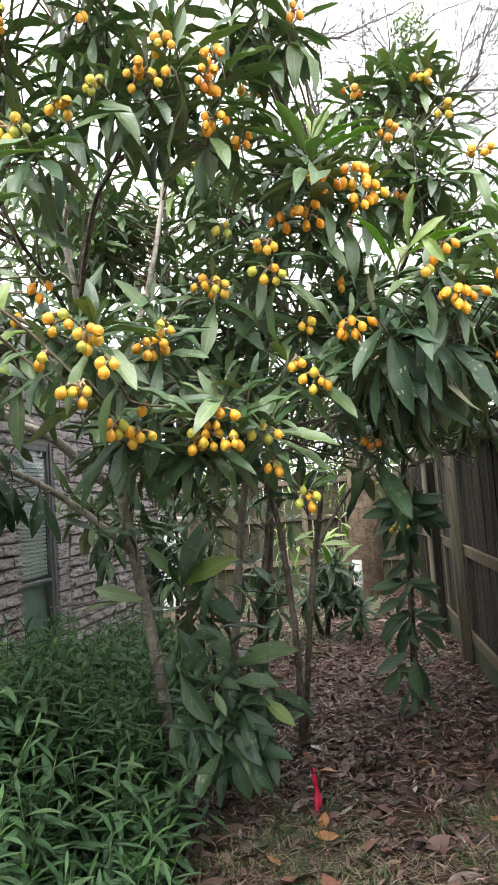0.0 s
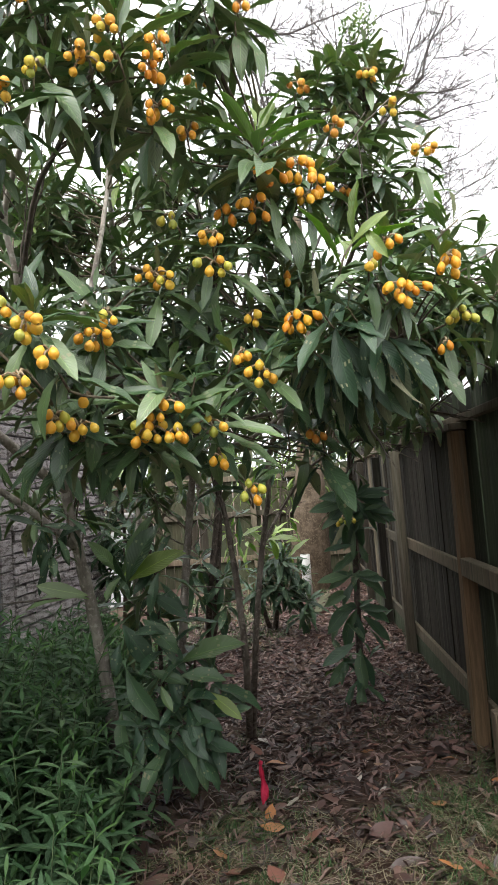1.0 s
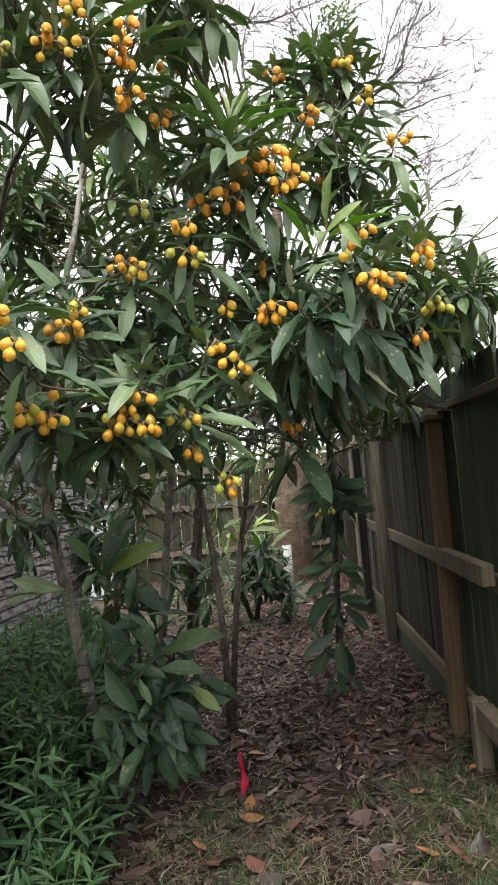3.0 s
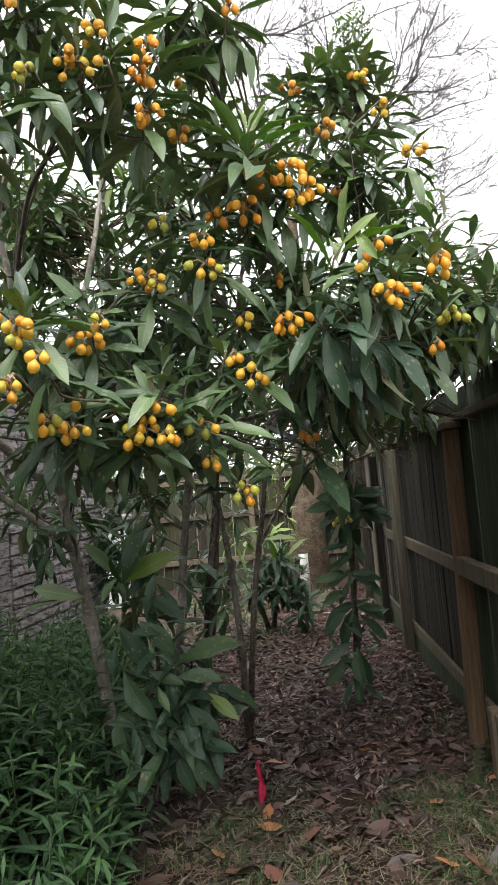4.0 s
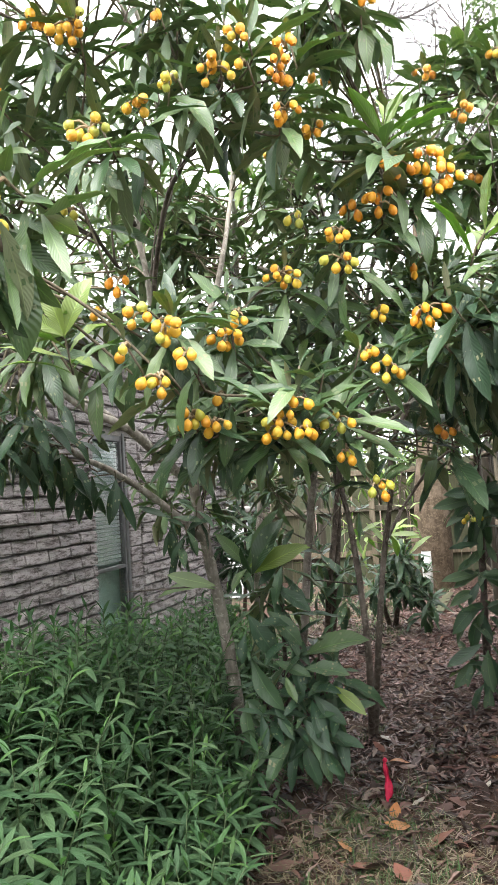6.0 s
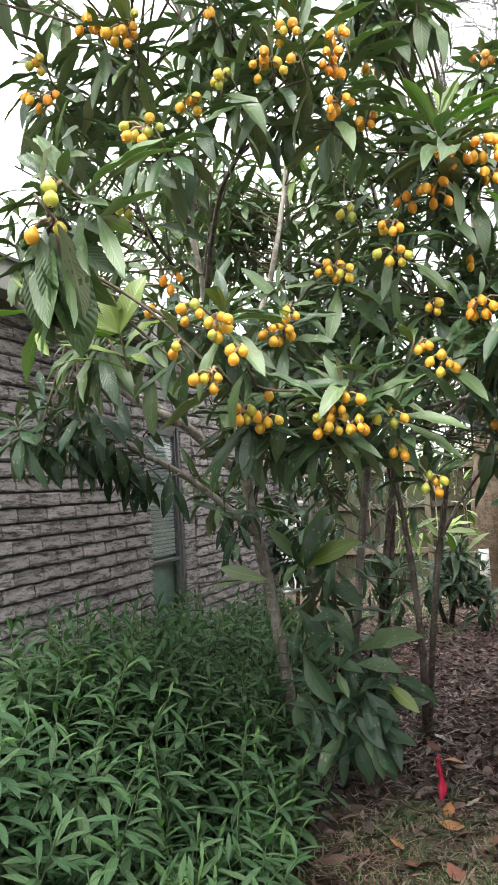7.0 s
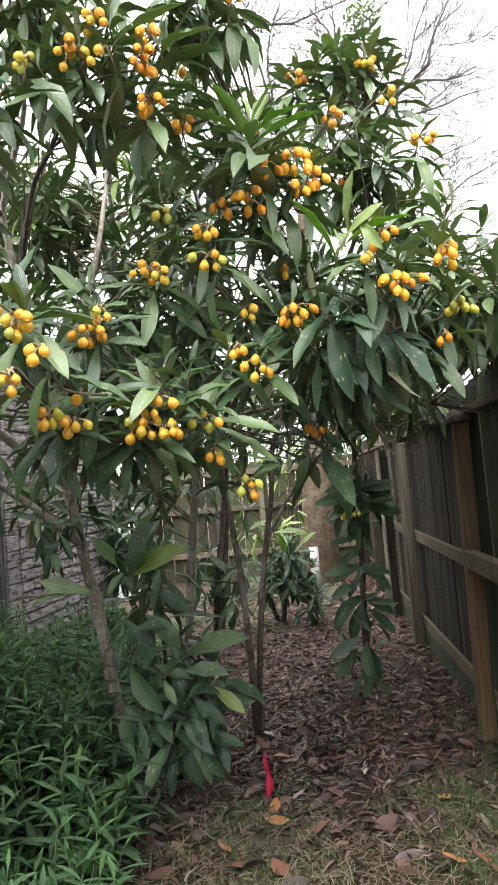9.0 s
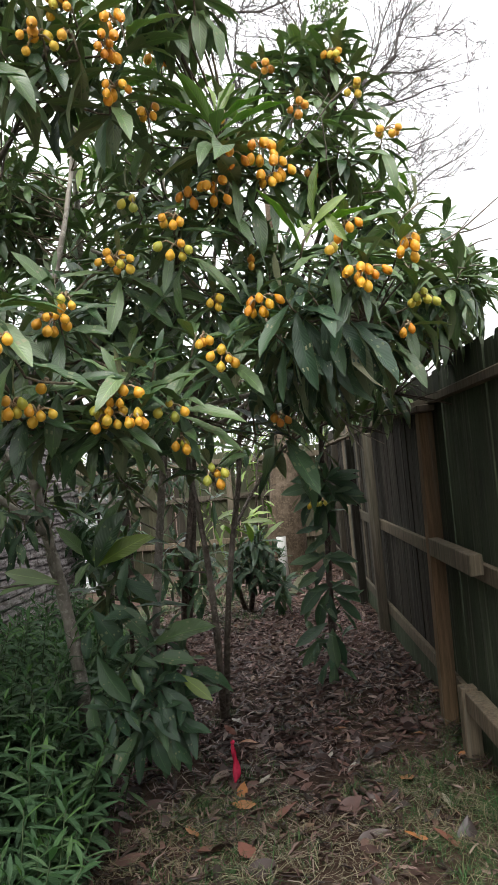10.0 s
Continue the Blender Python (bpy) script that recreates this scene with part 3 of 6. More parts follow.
def bricks():
    rng = np.random.default_rng(11)
    course, long, joint = 0.0735, 0.21, 0.006
    shapes = {}
    rest = Geo()
    count = 0
    z = -0.02
    row = 0
    while z + course < WALL_TOP:
        y = WALL_Y[0] - (row % 2) * long / 2 + rng.uniform(-0.03, 0.03)
        while y < WALL_Y[1]:
            a, b = max(y, WALL_Y[0]), min(y + long - joint, WALL_Y[1])
            pieces = [(a, b)]
            if z + course > WIN[2] and z < WIN[3]:
                hi = WIN[1] + 0.19
                pieces = [(p, q) for p, q in ((a, min(b, WIN[0])), (max(a, hi), b)) if q - p > 0.03]
            for p, q in pieces:
                if q - p < 0.03:
                    continue
                mid = ((p + q) / 2, z + course / 2)
                if 3.75 < mid[0] < 6.9 and 0.68 < mid[1] < 1.86 and count < 300:
                    cut = round((q - p) / 0.01)
                    key = (cut, int(rng.integers(5)) if cut == round((long - joint) / 0.01) else 0)
                    if key not in shapes:
                        bv, bf = brick_shape(len(shapes), q - p, course - joint)
                        shapes[key] = mesh_of("brick", np.array(bv), bf, [M_BRICK], smooth=False)
                    hang("brick", shapes[key], wall, m=pose(WALL_X + rng.normal(0, 0.003), mid[0], mid[1], rng.normal(0, 0.4), 0, 0))
                    count += 1
                else:
                    bv, bf = brick_shape(int(rng.integers(1000)), q - p, course - joint)
                    rest.add(np.array(bv) + np.array([WALL_X + rng.normal(0, 0.003), *mid]), bf)
            y += long
        z += course
        row += 1
    hang("bricks", rest.mesh("bricks", [M_BRICKS], False), wall, kind="stuff")
    wall.rotation_euler.z = WALL_TURN


def window():
    y0, y1, z0, z1 = WIN
    w = thing("window_1", PIVOT, "grey metal sash window with pale closed blind in brick wall", "window", kind="structure")
    x = WALL_X - 0.065
    fr = bmesh.new()
    for a in ((x, x + 0.05, y0, y0 + 0.02, z0, z1), (x, x + 0.05, y1 - 0.02, y1, z0, z1), (x, x + 0.05, y0 + 0.02, y1 - 0.02, z1 - 0.04, z1), (x, x + 0.05, y0 + 0.02, y1 - 0.02, z0, z0 + 0.04)):
        box(*a, 0.003, fr)
    part("window_frame", fr, M_ALU, w)
    part("meeting_rail", box(x - 0.005, x + 0.048, y0 + 0.02, y1 - 0.02, 1.02, 1.045, 0.004), M_ALU, w)
    for zz in ((z0 + 0.04, 1.02), (1.045, z1 - 0.04)):
        pane = part("pane", box(x + 0.034, x + 0.039, y0 + 0.02, y1 - 0.02, *zz), M_GLASS, w)
        pane.visible_shadow = False
    bl = bmesh.new()
    z = 1.065
    while z < z1 - 0.05:
        box(x + 0.004, x + 0.016, y0 + 0.022, y1 - 0.022, z, z + 0.021, 0.002, bl)
        z += 0.026
    part("blind", bl, M_BLIND, w, "pale horizontal slat blind")
    # added sheet whose green-grey paints the reflection seen in the lower pane
    part("reflection_panel", box(x - 0.03, x - 0.02, y0, y1, z0, z1), M_REFLECTION, w, "green-grey panel coloured like the reflection in the glass")
    # dark strip standing in for the shadow on the frame's edge
    part("shadowed_frame_edge", box(WALL_X - 0.06, WALL_X - 0.002, y1, y1 + 0.03, z0 - 0.02, z1 + 0.02, 0.004), M_ALU, w, "dark strip for the frame edge in shadow")
    rv = bmesh.new()
    z = z0
    while z < z1:
        box(WALL_X - 0.08, WALL_X + 0.006, y1 + 0.034, y1 + 0.185, z, min(z + 0.1, z1), 0.004, rv)
        z += 0.108
    part("brick_surround", rv, M_BRICKS, w, "smooth grey brick-on-end surround")
    w.rotation_euler.z = WALL_TURN


def eaves():
    ob = thing("roof", PIVOT, "low grey shingled roof edge over brick wall", "roof", kind="structure")
    part("soffit", box(WALL_X - 0.24, WALL_X + 0.12, WALL_Y[0], WALL_Y[1] + 0.12, WALL_TOP, WALL_TOP + 0.02), M_TRIM, ob)
    part("fascia", box(WALL_X + 0.12, WALL_X + 0.145, WALL_Y[0], WALL_Y[1] + 0.12, WALL_TOP - 0.02, WALL_TOP + 0.13, 0.003), M_TRIM, ob)
    g = Geo()
    rise = math.tan(radians(17))
    for k in range(34):
        xa, xb = WALL_X + 0.17 - k * 0.14, WALL_X + 0.17 - (k + 1) * 0.14
        za, zb = WALL_TOP + 0.135 + k * 0.14 * rise, WALL_TOP + 0.135 + (k + 1) * 0.14 * rise
        v = [(xa, WALL_Y[0], za), (xa, WALL_Y[1] + 0.15, za), (xb, WALL_Y[1] + 0.15, zb - 0.012), (xb, WALL_Y[0], zb - 0.012), (xa, WALL_Y[0], za - 0.015), (xa, WALL_Y[1] + 0.15, za - 0.015)]
        g.add(v, [[0, 1, 2, 3], [4, 5, 1, 0]])
    hang("shingles", g.mesh("shingles", [M_SHINGLE], False), ob)
    far = thing("wall_north", PIVOT, "plain house end wall closing the building", "wall", kind="structure")
    part("end_wall", box(-6.4, WALL_X - 0.24, WALL_Y[1] - 0.24, WALL_Y[1], -0.1, WALL_TOP), M_MORTAR, far)
    ob.rotation_euler.z = far.rotation_euler.z = WALL_TURN


window()
eaves()


def shed():
    ob = thing("shed", (-2.9, 10.7, 0), "small white-sided shed beyond the brick house", "shed")
    bm = bmesh.new()
    z = 0.0
    while z < 1.05:
        box(-3.7, -2.2, 10.6, 10.75, z, z + 0.145, 0.006, bm)
        z += 0.15
    part("siding", bm, M_WHITE, ob)
    part("roof", box(-3.8, -2.1, 10.5, 11.9, 1.2, 1.26, 0.01), M_SHINGLE, ob)


shed()


# ---- structure: fences ----
def picket_mesh(height, width, thick=0.016, seed=0):
    """A dog-eared board."""
    c = width * 0.13
    prof = [(-width / 2, 0), (width / 2, 0), (width / 2, height - c), (width / 2 - c, height), (-width / 2 + c, height), (-width / 2, height - c)]
    v = [(t, y, z) for t in (-thick / 2, thick / 2) for y, z in prof]
    n = len(prof)
    f = [list(range(n))[::-1], [n + k for k in range(n)]] + [[k, (k + 1) % n, n + (k + 1) % n, n + k] for k in range(n)]
    return np.array(v), f


def side_fence():
    rng = np.random.default_rng(21)
    fence = thing("fence", (1.0, 5.0, 0.0), "weathered dark wooden privacy fence with green algae, brown posts", "fence", kind="structure")
    v, f = picket_mesh(1.0, 0.138)
    brown = mesh_of("picket", v, f, [M_PICKET_BROWN], smooth=False)
    dark, pale = mesh_of("picket", v, f, [M_PICKET], smooth=False), mesh_of("picket", v, f, [M_PICKET_PALE], smooth=False)
    y = -3.0
    while y < 12.0:
        far = y > 7.45
        light = far and rng.random() < 0.12
        tall = 1.955 + rng.normal(0, 0.014)
        hang("picket", pale if light else brown if y > 5.4 else dark, fence, "pale grey-brown board" if light else "", m=pose(1.083 + rng.normal(0, 0.003), y, -0.02, rng.normal(0, 0.35), 0, rng.normal(0, 0.8)) @ Matrix.Diagonal((1, 1, tall, 1)))
        y += 0.142 + (rng.uniform(0.0, 0.05) if far else rng.uniform(0.0, 0.003))
    posts = (-1.1, 0.9, 3.0, 5.17, 7.2, 8.42, 9.9, 11.4)
    for py in posts:
        lean = pose(1.0, py, 0, 0, 0.8 if 4 < py < 6 else 0.0, 0)
        # far posts get darker wood: the trees' shade put into their colour
        ob = part("post", box(-0.044, 0.036, -0.045, 0.045, -0.1, 1.70, 0.005), M_POST if py < 6 else M_RAIL if py < 8 else M_PICKET_BROWN, fence, "brown treated timber post" if py < 6 else "weathered timber post, coloured darker for the trees' shade")
        ob.matrix_basis = Matrix.Translation(-fence.location) @ lean
    part("post_cap", box(0.965, 1.065, 5.09, 5.28, 1.703, 1.742, 0.004), M_RAIL, fence, "short weathered block on post")
    ends = (-3.0, *posts, 12.0)
    for a, b in zip(ends[:-1], ends[1:]):
        for z, h in ((0.15, 0.085), (0.865, 0.085)):
            part("rail", box(1.043, 1.074, a + 0.002, b - 0.002, z, z + h, 0.004), M_RAIL, fence)
        part("top_rail", box(1.030, 1.074, a + 0.002, b - 0.002, 1.746, 1.79, 0.004), M_RAIL, fence)
        part("kick_board", box(1.050, 1.073, a + 0.002, b - 0.002, -0.03, 0.147, 0.004), M_PICKET, fence, "algae-green bottom board")
    part("short_rail", box(0.962, 1.022, 4.38, 5.122, 0.912, 1.008, 0.004), M_RAIL, fence, "short sawn rail nailed across the post")
    part("stub_post", box(0.945, 1.025, 4.68, 4.75, -0.1, 0.33, 0.004), M_RAIL, fence, "short stub post at ground")
    part("lower_rail", box(0.96, 1.04, 3.05, 4.675, 0.225, 0.318, 0.004), M_RAIL, fence, "low sawn rail")


def back_fence():
    rng = np.random.default_rng(22)
    fence = thing("back_fence", (-1.5, 12.05, 0), "pale greenish weathered wooden fence behind the trees", "fence", kind="structure")
    v, f = picket_mesh(1.0, 0.138)
    v = v[:, [1, 0, 2]] * np.array([1, -1, 1])
    mats = [mesh_of("picket", v, f, [m], smooth=False) for m in (M_PICKET_BACK, M_PICKET_BACK, M_PICKET_BROWN)]
    x = -6.0
    while x < 1.06:
        hang("picket", mats[int(rng.integers(3))], fence, m=pose(x, 12.1, -0.02, 0, rng.normal(0, 0.4), 0) @ Matrix.Diagonal((1, 1, 1.83 + rng.normal(0, 0.015), 1)))
        x += 0.146
    for z in (0.35, 1.05, 1.62):
        part("rail", box(-6.0, 1.05, 12.045, 12.084, z, z + 0.085, 0.004), M_RAIL, fence)
    for px in (-5.2, -2.9, -0.5):
        part("post", box(px - 0.045, px + 0.045, 11.95, 12.043, -0.1, 1.72, 0.004), M_RAIL, fence)


side_fence()
back_fence()
bricks()


# ---- loquat trees: stems and boughs ----
tree_a = thing("loquat_tree", (-0.977, 5.105, 0.000), "multi-stemmed loquat tree with ribbed dark green leaves and yellow fruit", "tree", "loquat trees")
tree_b = thing("loquat_tree", (-0.266, 5.410, 0.000), "slender twin-stemmed loquat tree with orange fruit over mulch", "tree", "loquat trees")
BOUGHS = []


def bough(tree, name, points, r0, r1, material=M_BARK, sides=10, seed=1):
    line = spline([(*p, 0) for p in points], 0.05)[:, :3]
    rng = np.random.default_rng(seed)
    line = line + np.cumsum(rng.normal(0, 0.0012, line.shape), axis=0) * np.linspace(0, 1, len(line))[:, None]
    g = Geo()
    rad = np.linspace(r0, r1, len(line)) * (1 + 0.05 * np.sin(np.arange(len(line)) * 1.7 + seed))
    g.tube(line, rad, sides, 0.05, rng)
    hang(name, g.mesh(name, [material]), tree)
    BOUGHS.append((tree, line))


bough(tree_a, "trunk", [(-0.976, 5.115, -0.050), (-0.872, 4.685, 0.413), (-0.895, 4.618, 0.817), (-0.931, 4.527, 1.216), (-0.947, 4.450, 1.493), (-0.922, 4.334, 1.755), (-0.856, 4.326, 2.119), (-0.752, 4.432, 2.512), (-0.686, 4.523, 2.959), (-0.631, 4.512, 3.320)], 0.041, 0.007, seed=2)
bough(tree_a, "bough", [(-0.943, 4.510, 1.258), (-1.107, 4.301, 1.478), (-1.256, 4.144, 1.616), (-1.337, 4.011, 1.685), (-1.372, 3.781, 1.846)], 0.019, 0.011, seed=3)
bough(tree_a, "bough", [(-0.946, 4.426, 1.533), (-1.014, 4.318, 1.611), (-1.136, 4.113, 1.788), (-1.228, 4.031, 1.843), (-1.337, 3.888, 1.949), (-1.400, 3.758, 2.054), (-1.477, 3.624, 2.161), (-1.560, 3.489, 2.260)], 0.024, 0.012, seed=4)
bough(tree_a, "bough", [(-1.140, 4.123, 1.789), (-1.295, 4.059, 1.918), (-1.446, 3.960, 1.965), (-1.620, 3.804, 1.986)], 0.011, 0.005, seed=5)
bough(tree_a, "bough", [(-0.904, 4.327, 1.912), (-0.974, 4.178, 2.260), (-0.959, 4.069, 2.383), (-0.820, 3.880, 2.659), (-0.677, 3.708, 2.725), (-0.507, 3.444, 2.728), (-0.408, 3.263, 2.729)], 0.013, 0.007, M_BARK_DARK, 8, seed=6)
bough(tree_a, "bough", [(-0.921, 4.351, 1.810), (-1.028, 4.272, 2.183), (-1.014, 4.151, 2.466), (-1.020, 4.082, 2.676), (-0.911, 3.946, 2.825), (-0.809, 3.858, 3.002), (-0.759, 3.656, 3.122), (-0.768, 3.537, 3.283)], 0.018, 0.008, seed=7)
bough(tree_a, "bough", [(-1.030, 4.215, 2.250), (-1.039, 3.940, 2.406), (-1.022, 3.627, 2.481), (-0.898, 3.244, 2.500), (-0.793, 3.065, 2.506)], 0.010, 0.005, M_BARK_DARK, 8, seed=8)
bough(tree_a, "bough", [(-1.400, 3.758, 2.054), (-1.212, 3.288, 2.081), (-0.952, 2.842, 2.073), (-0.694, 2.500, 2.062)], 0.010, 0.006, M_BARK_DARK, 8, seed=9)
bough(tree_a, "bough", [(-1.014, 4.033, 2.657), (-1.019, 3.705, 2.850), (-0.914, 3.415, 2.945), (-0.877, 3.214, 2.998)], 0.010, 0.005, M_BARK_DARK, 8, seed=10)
bough(tree_a, "stem", [(-0.870, 6.404, -0.050), (-0.673, 5.666, 0.555), (-0.588, 5.534, 1.093), (-0.492, 5.356, 1.570), (-0.376, 5.081, 1.997), (-0.289, 4.867, 2.260), (-0.237, 4.649, 2.548), (-0.272, 4.524, 2.927)], 0.032, 0.012, seed=11)
bough(tree_a, "bough", [(-0.496, 5.368, 1.537), (-0.451, 4.696, 1.726), (-0.390, 3.888, 1.839), (-0.375, 3.484, 1.892)], 0.012, 0.006, seed=12)
bough(tree_a, "bough", [(-0.320, 4.923, 2.153), (-0.313, 4.266, 2.230), (-0.317, 3.667, 2.197), (-0.384, 3.465, 2.196)], 0.012, 0.006, seed=13)
bough(tree_a, "stem", [(-1.413, 7.471, -0.050), (-1.115, 6.430, 0.959), (-1.008, 6.201, 1.463), (-0.982, 5.871, 1.926), (-0.871, 5.333, 2.555), (-0.768, 4.911, 2.935), (-0.698, 4.695, 3.198), (-0.583, 4.586, 3.391)], 0.03, 0.014, seed=14)
bough(tree_b, "stem", [(-0.283, 5.512, -0.050), (-0.226, 4.948, 0.538), (-0.244, 4.972, 0.945), (-0.283, 5.030, 1.272), (-0.330, 5.111, 1.553), (-0.297, 5.146, 1.805), (-0.158, 4.977, 2.148), (-0.057, 4.666, 2.364)], 0.021, 0.010, M_BARK_MID, seed=15)
bough(tree_b, "stem", [(-0.266, 5.508, -0.050), (-0.174, 4.974, 0.614), (-0.119, 5.049, 1.043), (-0.054, 5.128, 1.403), (-0.021, 5.161, 1.685), (0.133, 5.096, 1.983), (0.340, 4.777, 2.356), (0.512, 4.461, 2.682), (0.555, 4.342, 2.995), (0.534, 4.320, 3.328)], 0.019, 0.008, M_BARK_MID, seed=16)
bough(tree_b, "bough", [(-0.102, 5.073, 1.146), (0.045, 5.383, 1.372), (0.231, 5.325, 1.589), (0.463, 5.224, 1.694), (0.738, 4.927, 1.754), (0.918, 4.620, 1.926)], 0.011, 0.005, M_BARK_MID, 8, seed=17)
bough(tree_b, "bough", [(-0.316, 5.293, 1.852), (-0.062, 4.999, 1.855), (0.178, 4.705, 1.856), (0.417, 4.311, 1.846), (0.511, 3.907, 1.930), (0.507, 3.603, 1.982)], 0.014, 0.006, seed=18)
bough(tree_b, "bough", [(-0.297, 5.132, 1.708), (-0.108, 5.104, 1.753), (0.093, 5.001, 1.881), (0.360, 4.595, 2.083), (0.654, 4.194, 2.215), (0.812, 3.898, 2.201)], 0.012, 0.005, M_BARK, 8, seed=19)
bough(tree_b, "bough", [(-0.158, 4.977, 2.148), (-0.031, 4.361, 2.434), (0.081, 3.854, 2.583), (0.079, 3.646, 2.690)], 0.012, 0.006, seed=20)
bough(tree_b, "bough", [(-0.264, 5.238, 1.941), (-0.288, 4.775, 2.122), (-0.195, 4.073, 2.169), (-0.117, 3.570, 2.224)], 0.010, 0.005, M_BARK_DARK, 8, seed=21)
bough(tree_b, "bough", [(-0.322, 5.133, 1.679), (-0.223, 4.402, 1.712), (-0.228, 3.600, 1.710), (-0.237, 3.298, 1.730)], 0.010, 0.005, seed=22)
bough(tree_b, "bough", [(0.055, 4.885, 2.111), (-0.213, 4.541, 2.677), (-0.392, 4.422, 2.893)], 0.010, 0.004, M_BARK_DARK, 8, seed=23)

CROWN = {tree_a: Crown(tree_a, 300), tree_b: Crown(tree_b, 300)}
# the front boughs carry no leaves below this height
for crown in CROWN.values():
    crown.lowest = 1.44
HEART = Vector((-0.277, 4.676, 2.103))


def nearest_bough(p):
    best = None
    for tree, line in BOUGHS:
        d = np.linalg.norm(line - np.array(p), axis=1)
        k = int(np.argmin(d))
        if best is None or d[k] < best[0]:
            best = (d[k], tree, line, k)
    return best


def shoot(tip, rng, axis=None, n=11, size=0.19, droop=0.55, lime=False, single=False, spread=1.0, thick=0.003, free=False):
    """A twig from the nearest bough to tip, with a whorl of leaves, and fruit if any."""
    tip = Vector(tip)
    d, tree, line, k = nearest_bough(tip)
    if axis is None:
        axis = (tip - HEART).normalized() * 0.55 + Vector((0, -0.15, 0.75)) + Vector(rng.normal(0, 0.22, 3).tolist())
    axis = Vector(axis).normalized()
    back = max(0, k - 3)
    root = Vector(line[back].tolist())
    if d > 0.55:
        root = tip + (root - tip) * (0.4 / d) + Vector(rng.normal(0, 0.05, 3).tolist())
        d = 0.4
    bend = tip - axis * min(0.12, d * 0.35)
    if d > 0.02:
        ln = spline([(*root, 0), (*(root.lerp(bend, 0.5) + Vector((0, 0, 0.04 * d)) + Vector(rng.normal(0, 0.012, 3).tolist())), 0), (*bend, 0), (*tip, 0)], 0.05)[:, :3]
        g = Geo()
        g.tube(ln, np.linspace(thick * (1.2 + d), thick, len(ln)), 6)
        hang("twig", g.mesh("twig", [M_TWIG]), tree)
    rosette(CROWN[tree], tip, axis, rng, n, size, droop, lime, single, spread, free)
    return tree


def clear(rows):
    """Keeps the open side of each bunch free of leaves."""
    for at, n, skin in rows:
        c = Vector(at)
        out = (OPEN_SIDE - c).normalized()
        POCKETS.append((c, out, 0.042))
        if n > 5:
            POCKETS.append((c + Vector((0.03, 0, 0)), out, 0.042))
            POCKETS.append((c - Vector((0.03, 0, 0)), out, 0.042))


def fruiting(rows, seed, size, fruit_size, single=True):
    """Fruit bunches (place, number, skin), each in its own whorl of leaves."""
    rng = np.random.default_rng(seed)
    for at, n, skin in rows:
        c = Vector(at)
        tip = c + Vector((rng.normal(0, 0.01), 0.045, 0.035))
        tree = shoot(tip, rng, n=17 if n > 3 else 11, size=size, droop=0.32, single=single)
        fruit_cluster(tree, c, max(1, round(n * 0.75)) if fruit_size > 0.04 else n, skin, rng, fruit_size * (1.15 if skin == "orange" else 1.0))


FRUIT_FRONT = [
    ((-0.488, 2.995, 1.657), 6, "yellow"), ((-0.438, 3.018, 1.637), 4, "yellow"), ((-0.415, 3.014, 1.704), 1, "yellow"), ((-0.282, 3.103, 1.630), 9, "yellow"), ((-0.240, 3.100, 1.688), 5, "yellow"),
    ((-0.211, 3.105, 1.616), 4, "yellow"), ((-0.138, 3.256, 1.644), 4, "yellow"), ((-0.126, 3.312, 1.556), 3, "yellow"),
    ((-0.050, 3.371, 1.455), 5, "mixed"), ((-0.408, 3.132, 1.894), 7, "yellow"), ((-0.379, 3.130, 1.950), 3, "yellow"),
    ((-0.484, 2.835, 1.868), 7, "yellow"), ((-0.557, 2.863, 1.906), 4, "yellow"), ((-0.426, 2.806, 1.777), 3, "yellow"),
    ((-0.492, 2.790, 1.729), 5, "yellow"), ((-0.585, 2.810, 1.810), 2, "mixed"), ((-0.615, 2.369, 2.019), 2, "mixed"),
]
FRUIT_MIDDLE = [
    ((-0.288, 3.372, 2.120), 9, "yellow"), ((-0.099, 3.375, 2.146), 5, "yellow"), ((-0.095, 3.370, 2.231), 4, "yellow"),
    ((-0.232, 3.460, 2.339), 3, "green"), ((0.134, 3.492, 1.990), 8, "orange"), ((-0.012, 3.488, 1.995), 3, "yellow"),
    ((-0.042, 3.395, 1.865), 3, "yellow"), ((0.016, 3.400, 1.812), 5, "yellow"), ((0.444, 3.300, 1.990), 10, "orange"),
    ((0.587, 3.348, 2.082), 7, "orange"), ((0.371, 3.342, 2.084), 2, "yellow"), ((0.410, 3.339, 2.147), 3, "orange"),
    ((0.164, 3.716, 1.631), 3, "rusty"), ((0.675, 3.608, 1.977), 6, "green"), ((0.630, 3.613, 1.886), 2, "orange"),
    ((0.133, 3.779, 2.204), 2, "orange"), ((-0.796, 3.298, 2.156), 3, "orange"), ((-0.829, 3.193, 2.029), 2, "yellow"),
]
FRUIT_HIGH = [
    ((0.028, 3.515, 2.362), 8, "orange"), ((-0.060, 3.562, 2.376), 4, "orange"), ((0.090, 3.510, 2.481), 5, "orange"),
    ((0.189, 3.560, 2.518), 8, "orange"), ((0.236, 3.565, 2.458), 6, "orange"), ((0.202, 3.568, 2.401), 5, "orange"),
    ((0.376, 4.042, 2.899), 6, "rusty"), ((0.637, 4.239, 3.066), 6, "yellow"), ((0.571, 4.227, 3.237), 7, "mixed"),
    ((0.742, 4.157, 2.826), 8, "yellow"), ((0.267, 4.221, 3.199), 5, "rusty"), ((-0.180, 3.638, 2.704), 5, "orange"),
    ((-0.142, 3.723, 2.966), 5, "orange"), ((0.079, 3.501, 2.606), 1, "orange"), ((-0.456, 4.215, 2.977), 4, "mixed"),
    ((0.418, 4.157, 2.688), 3, "rusty"),
]
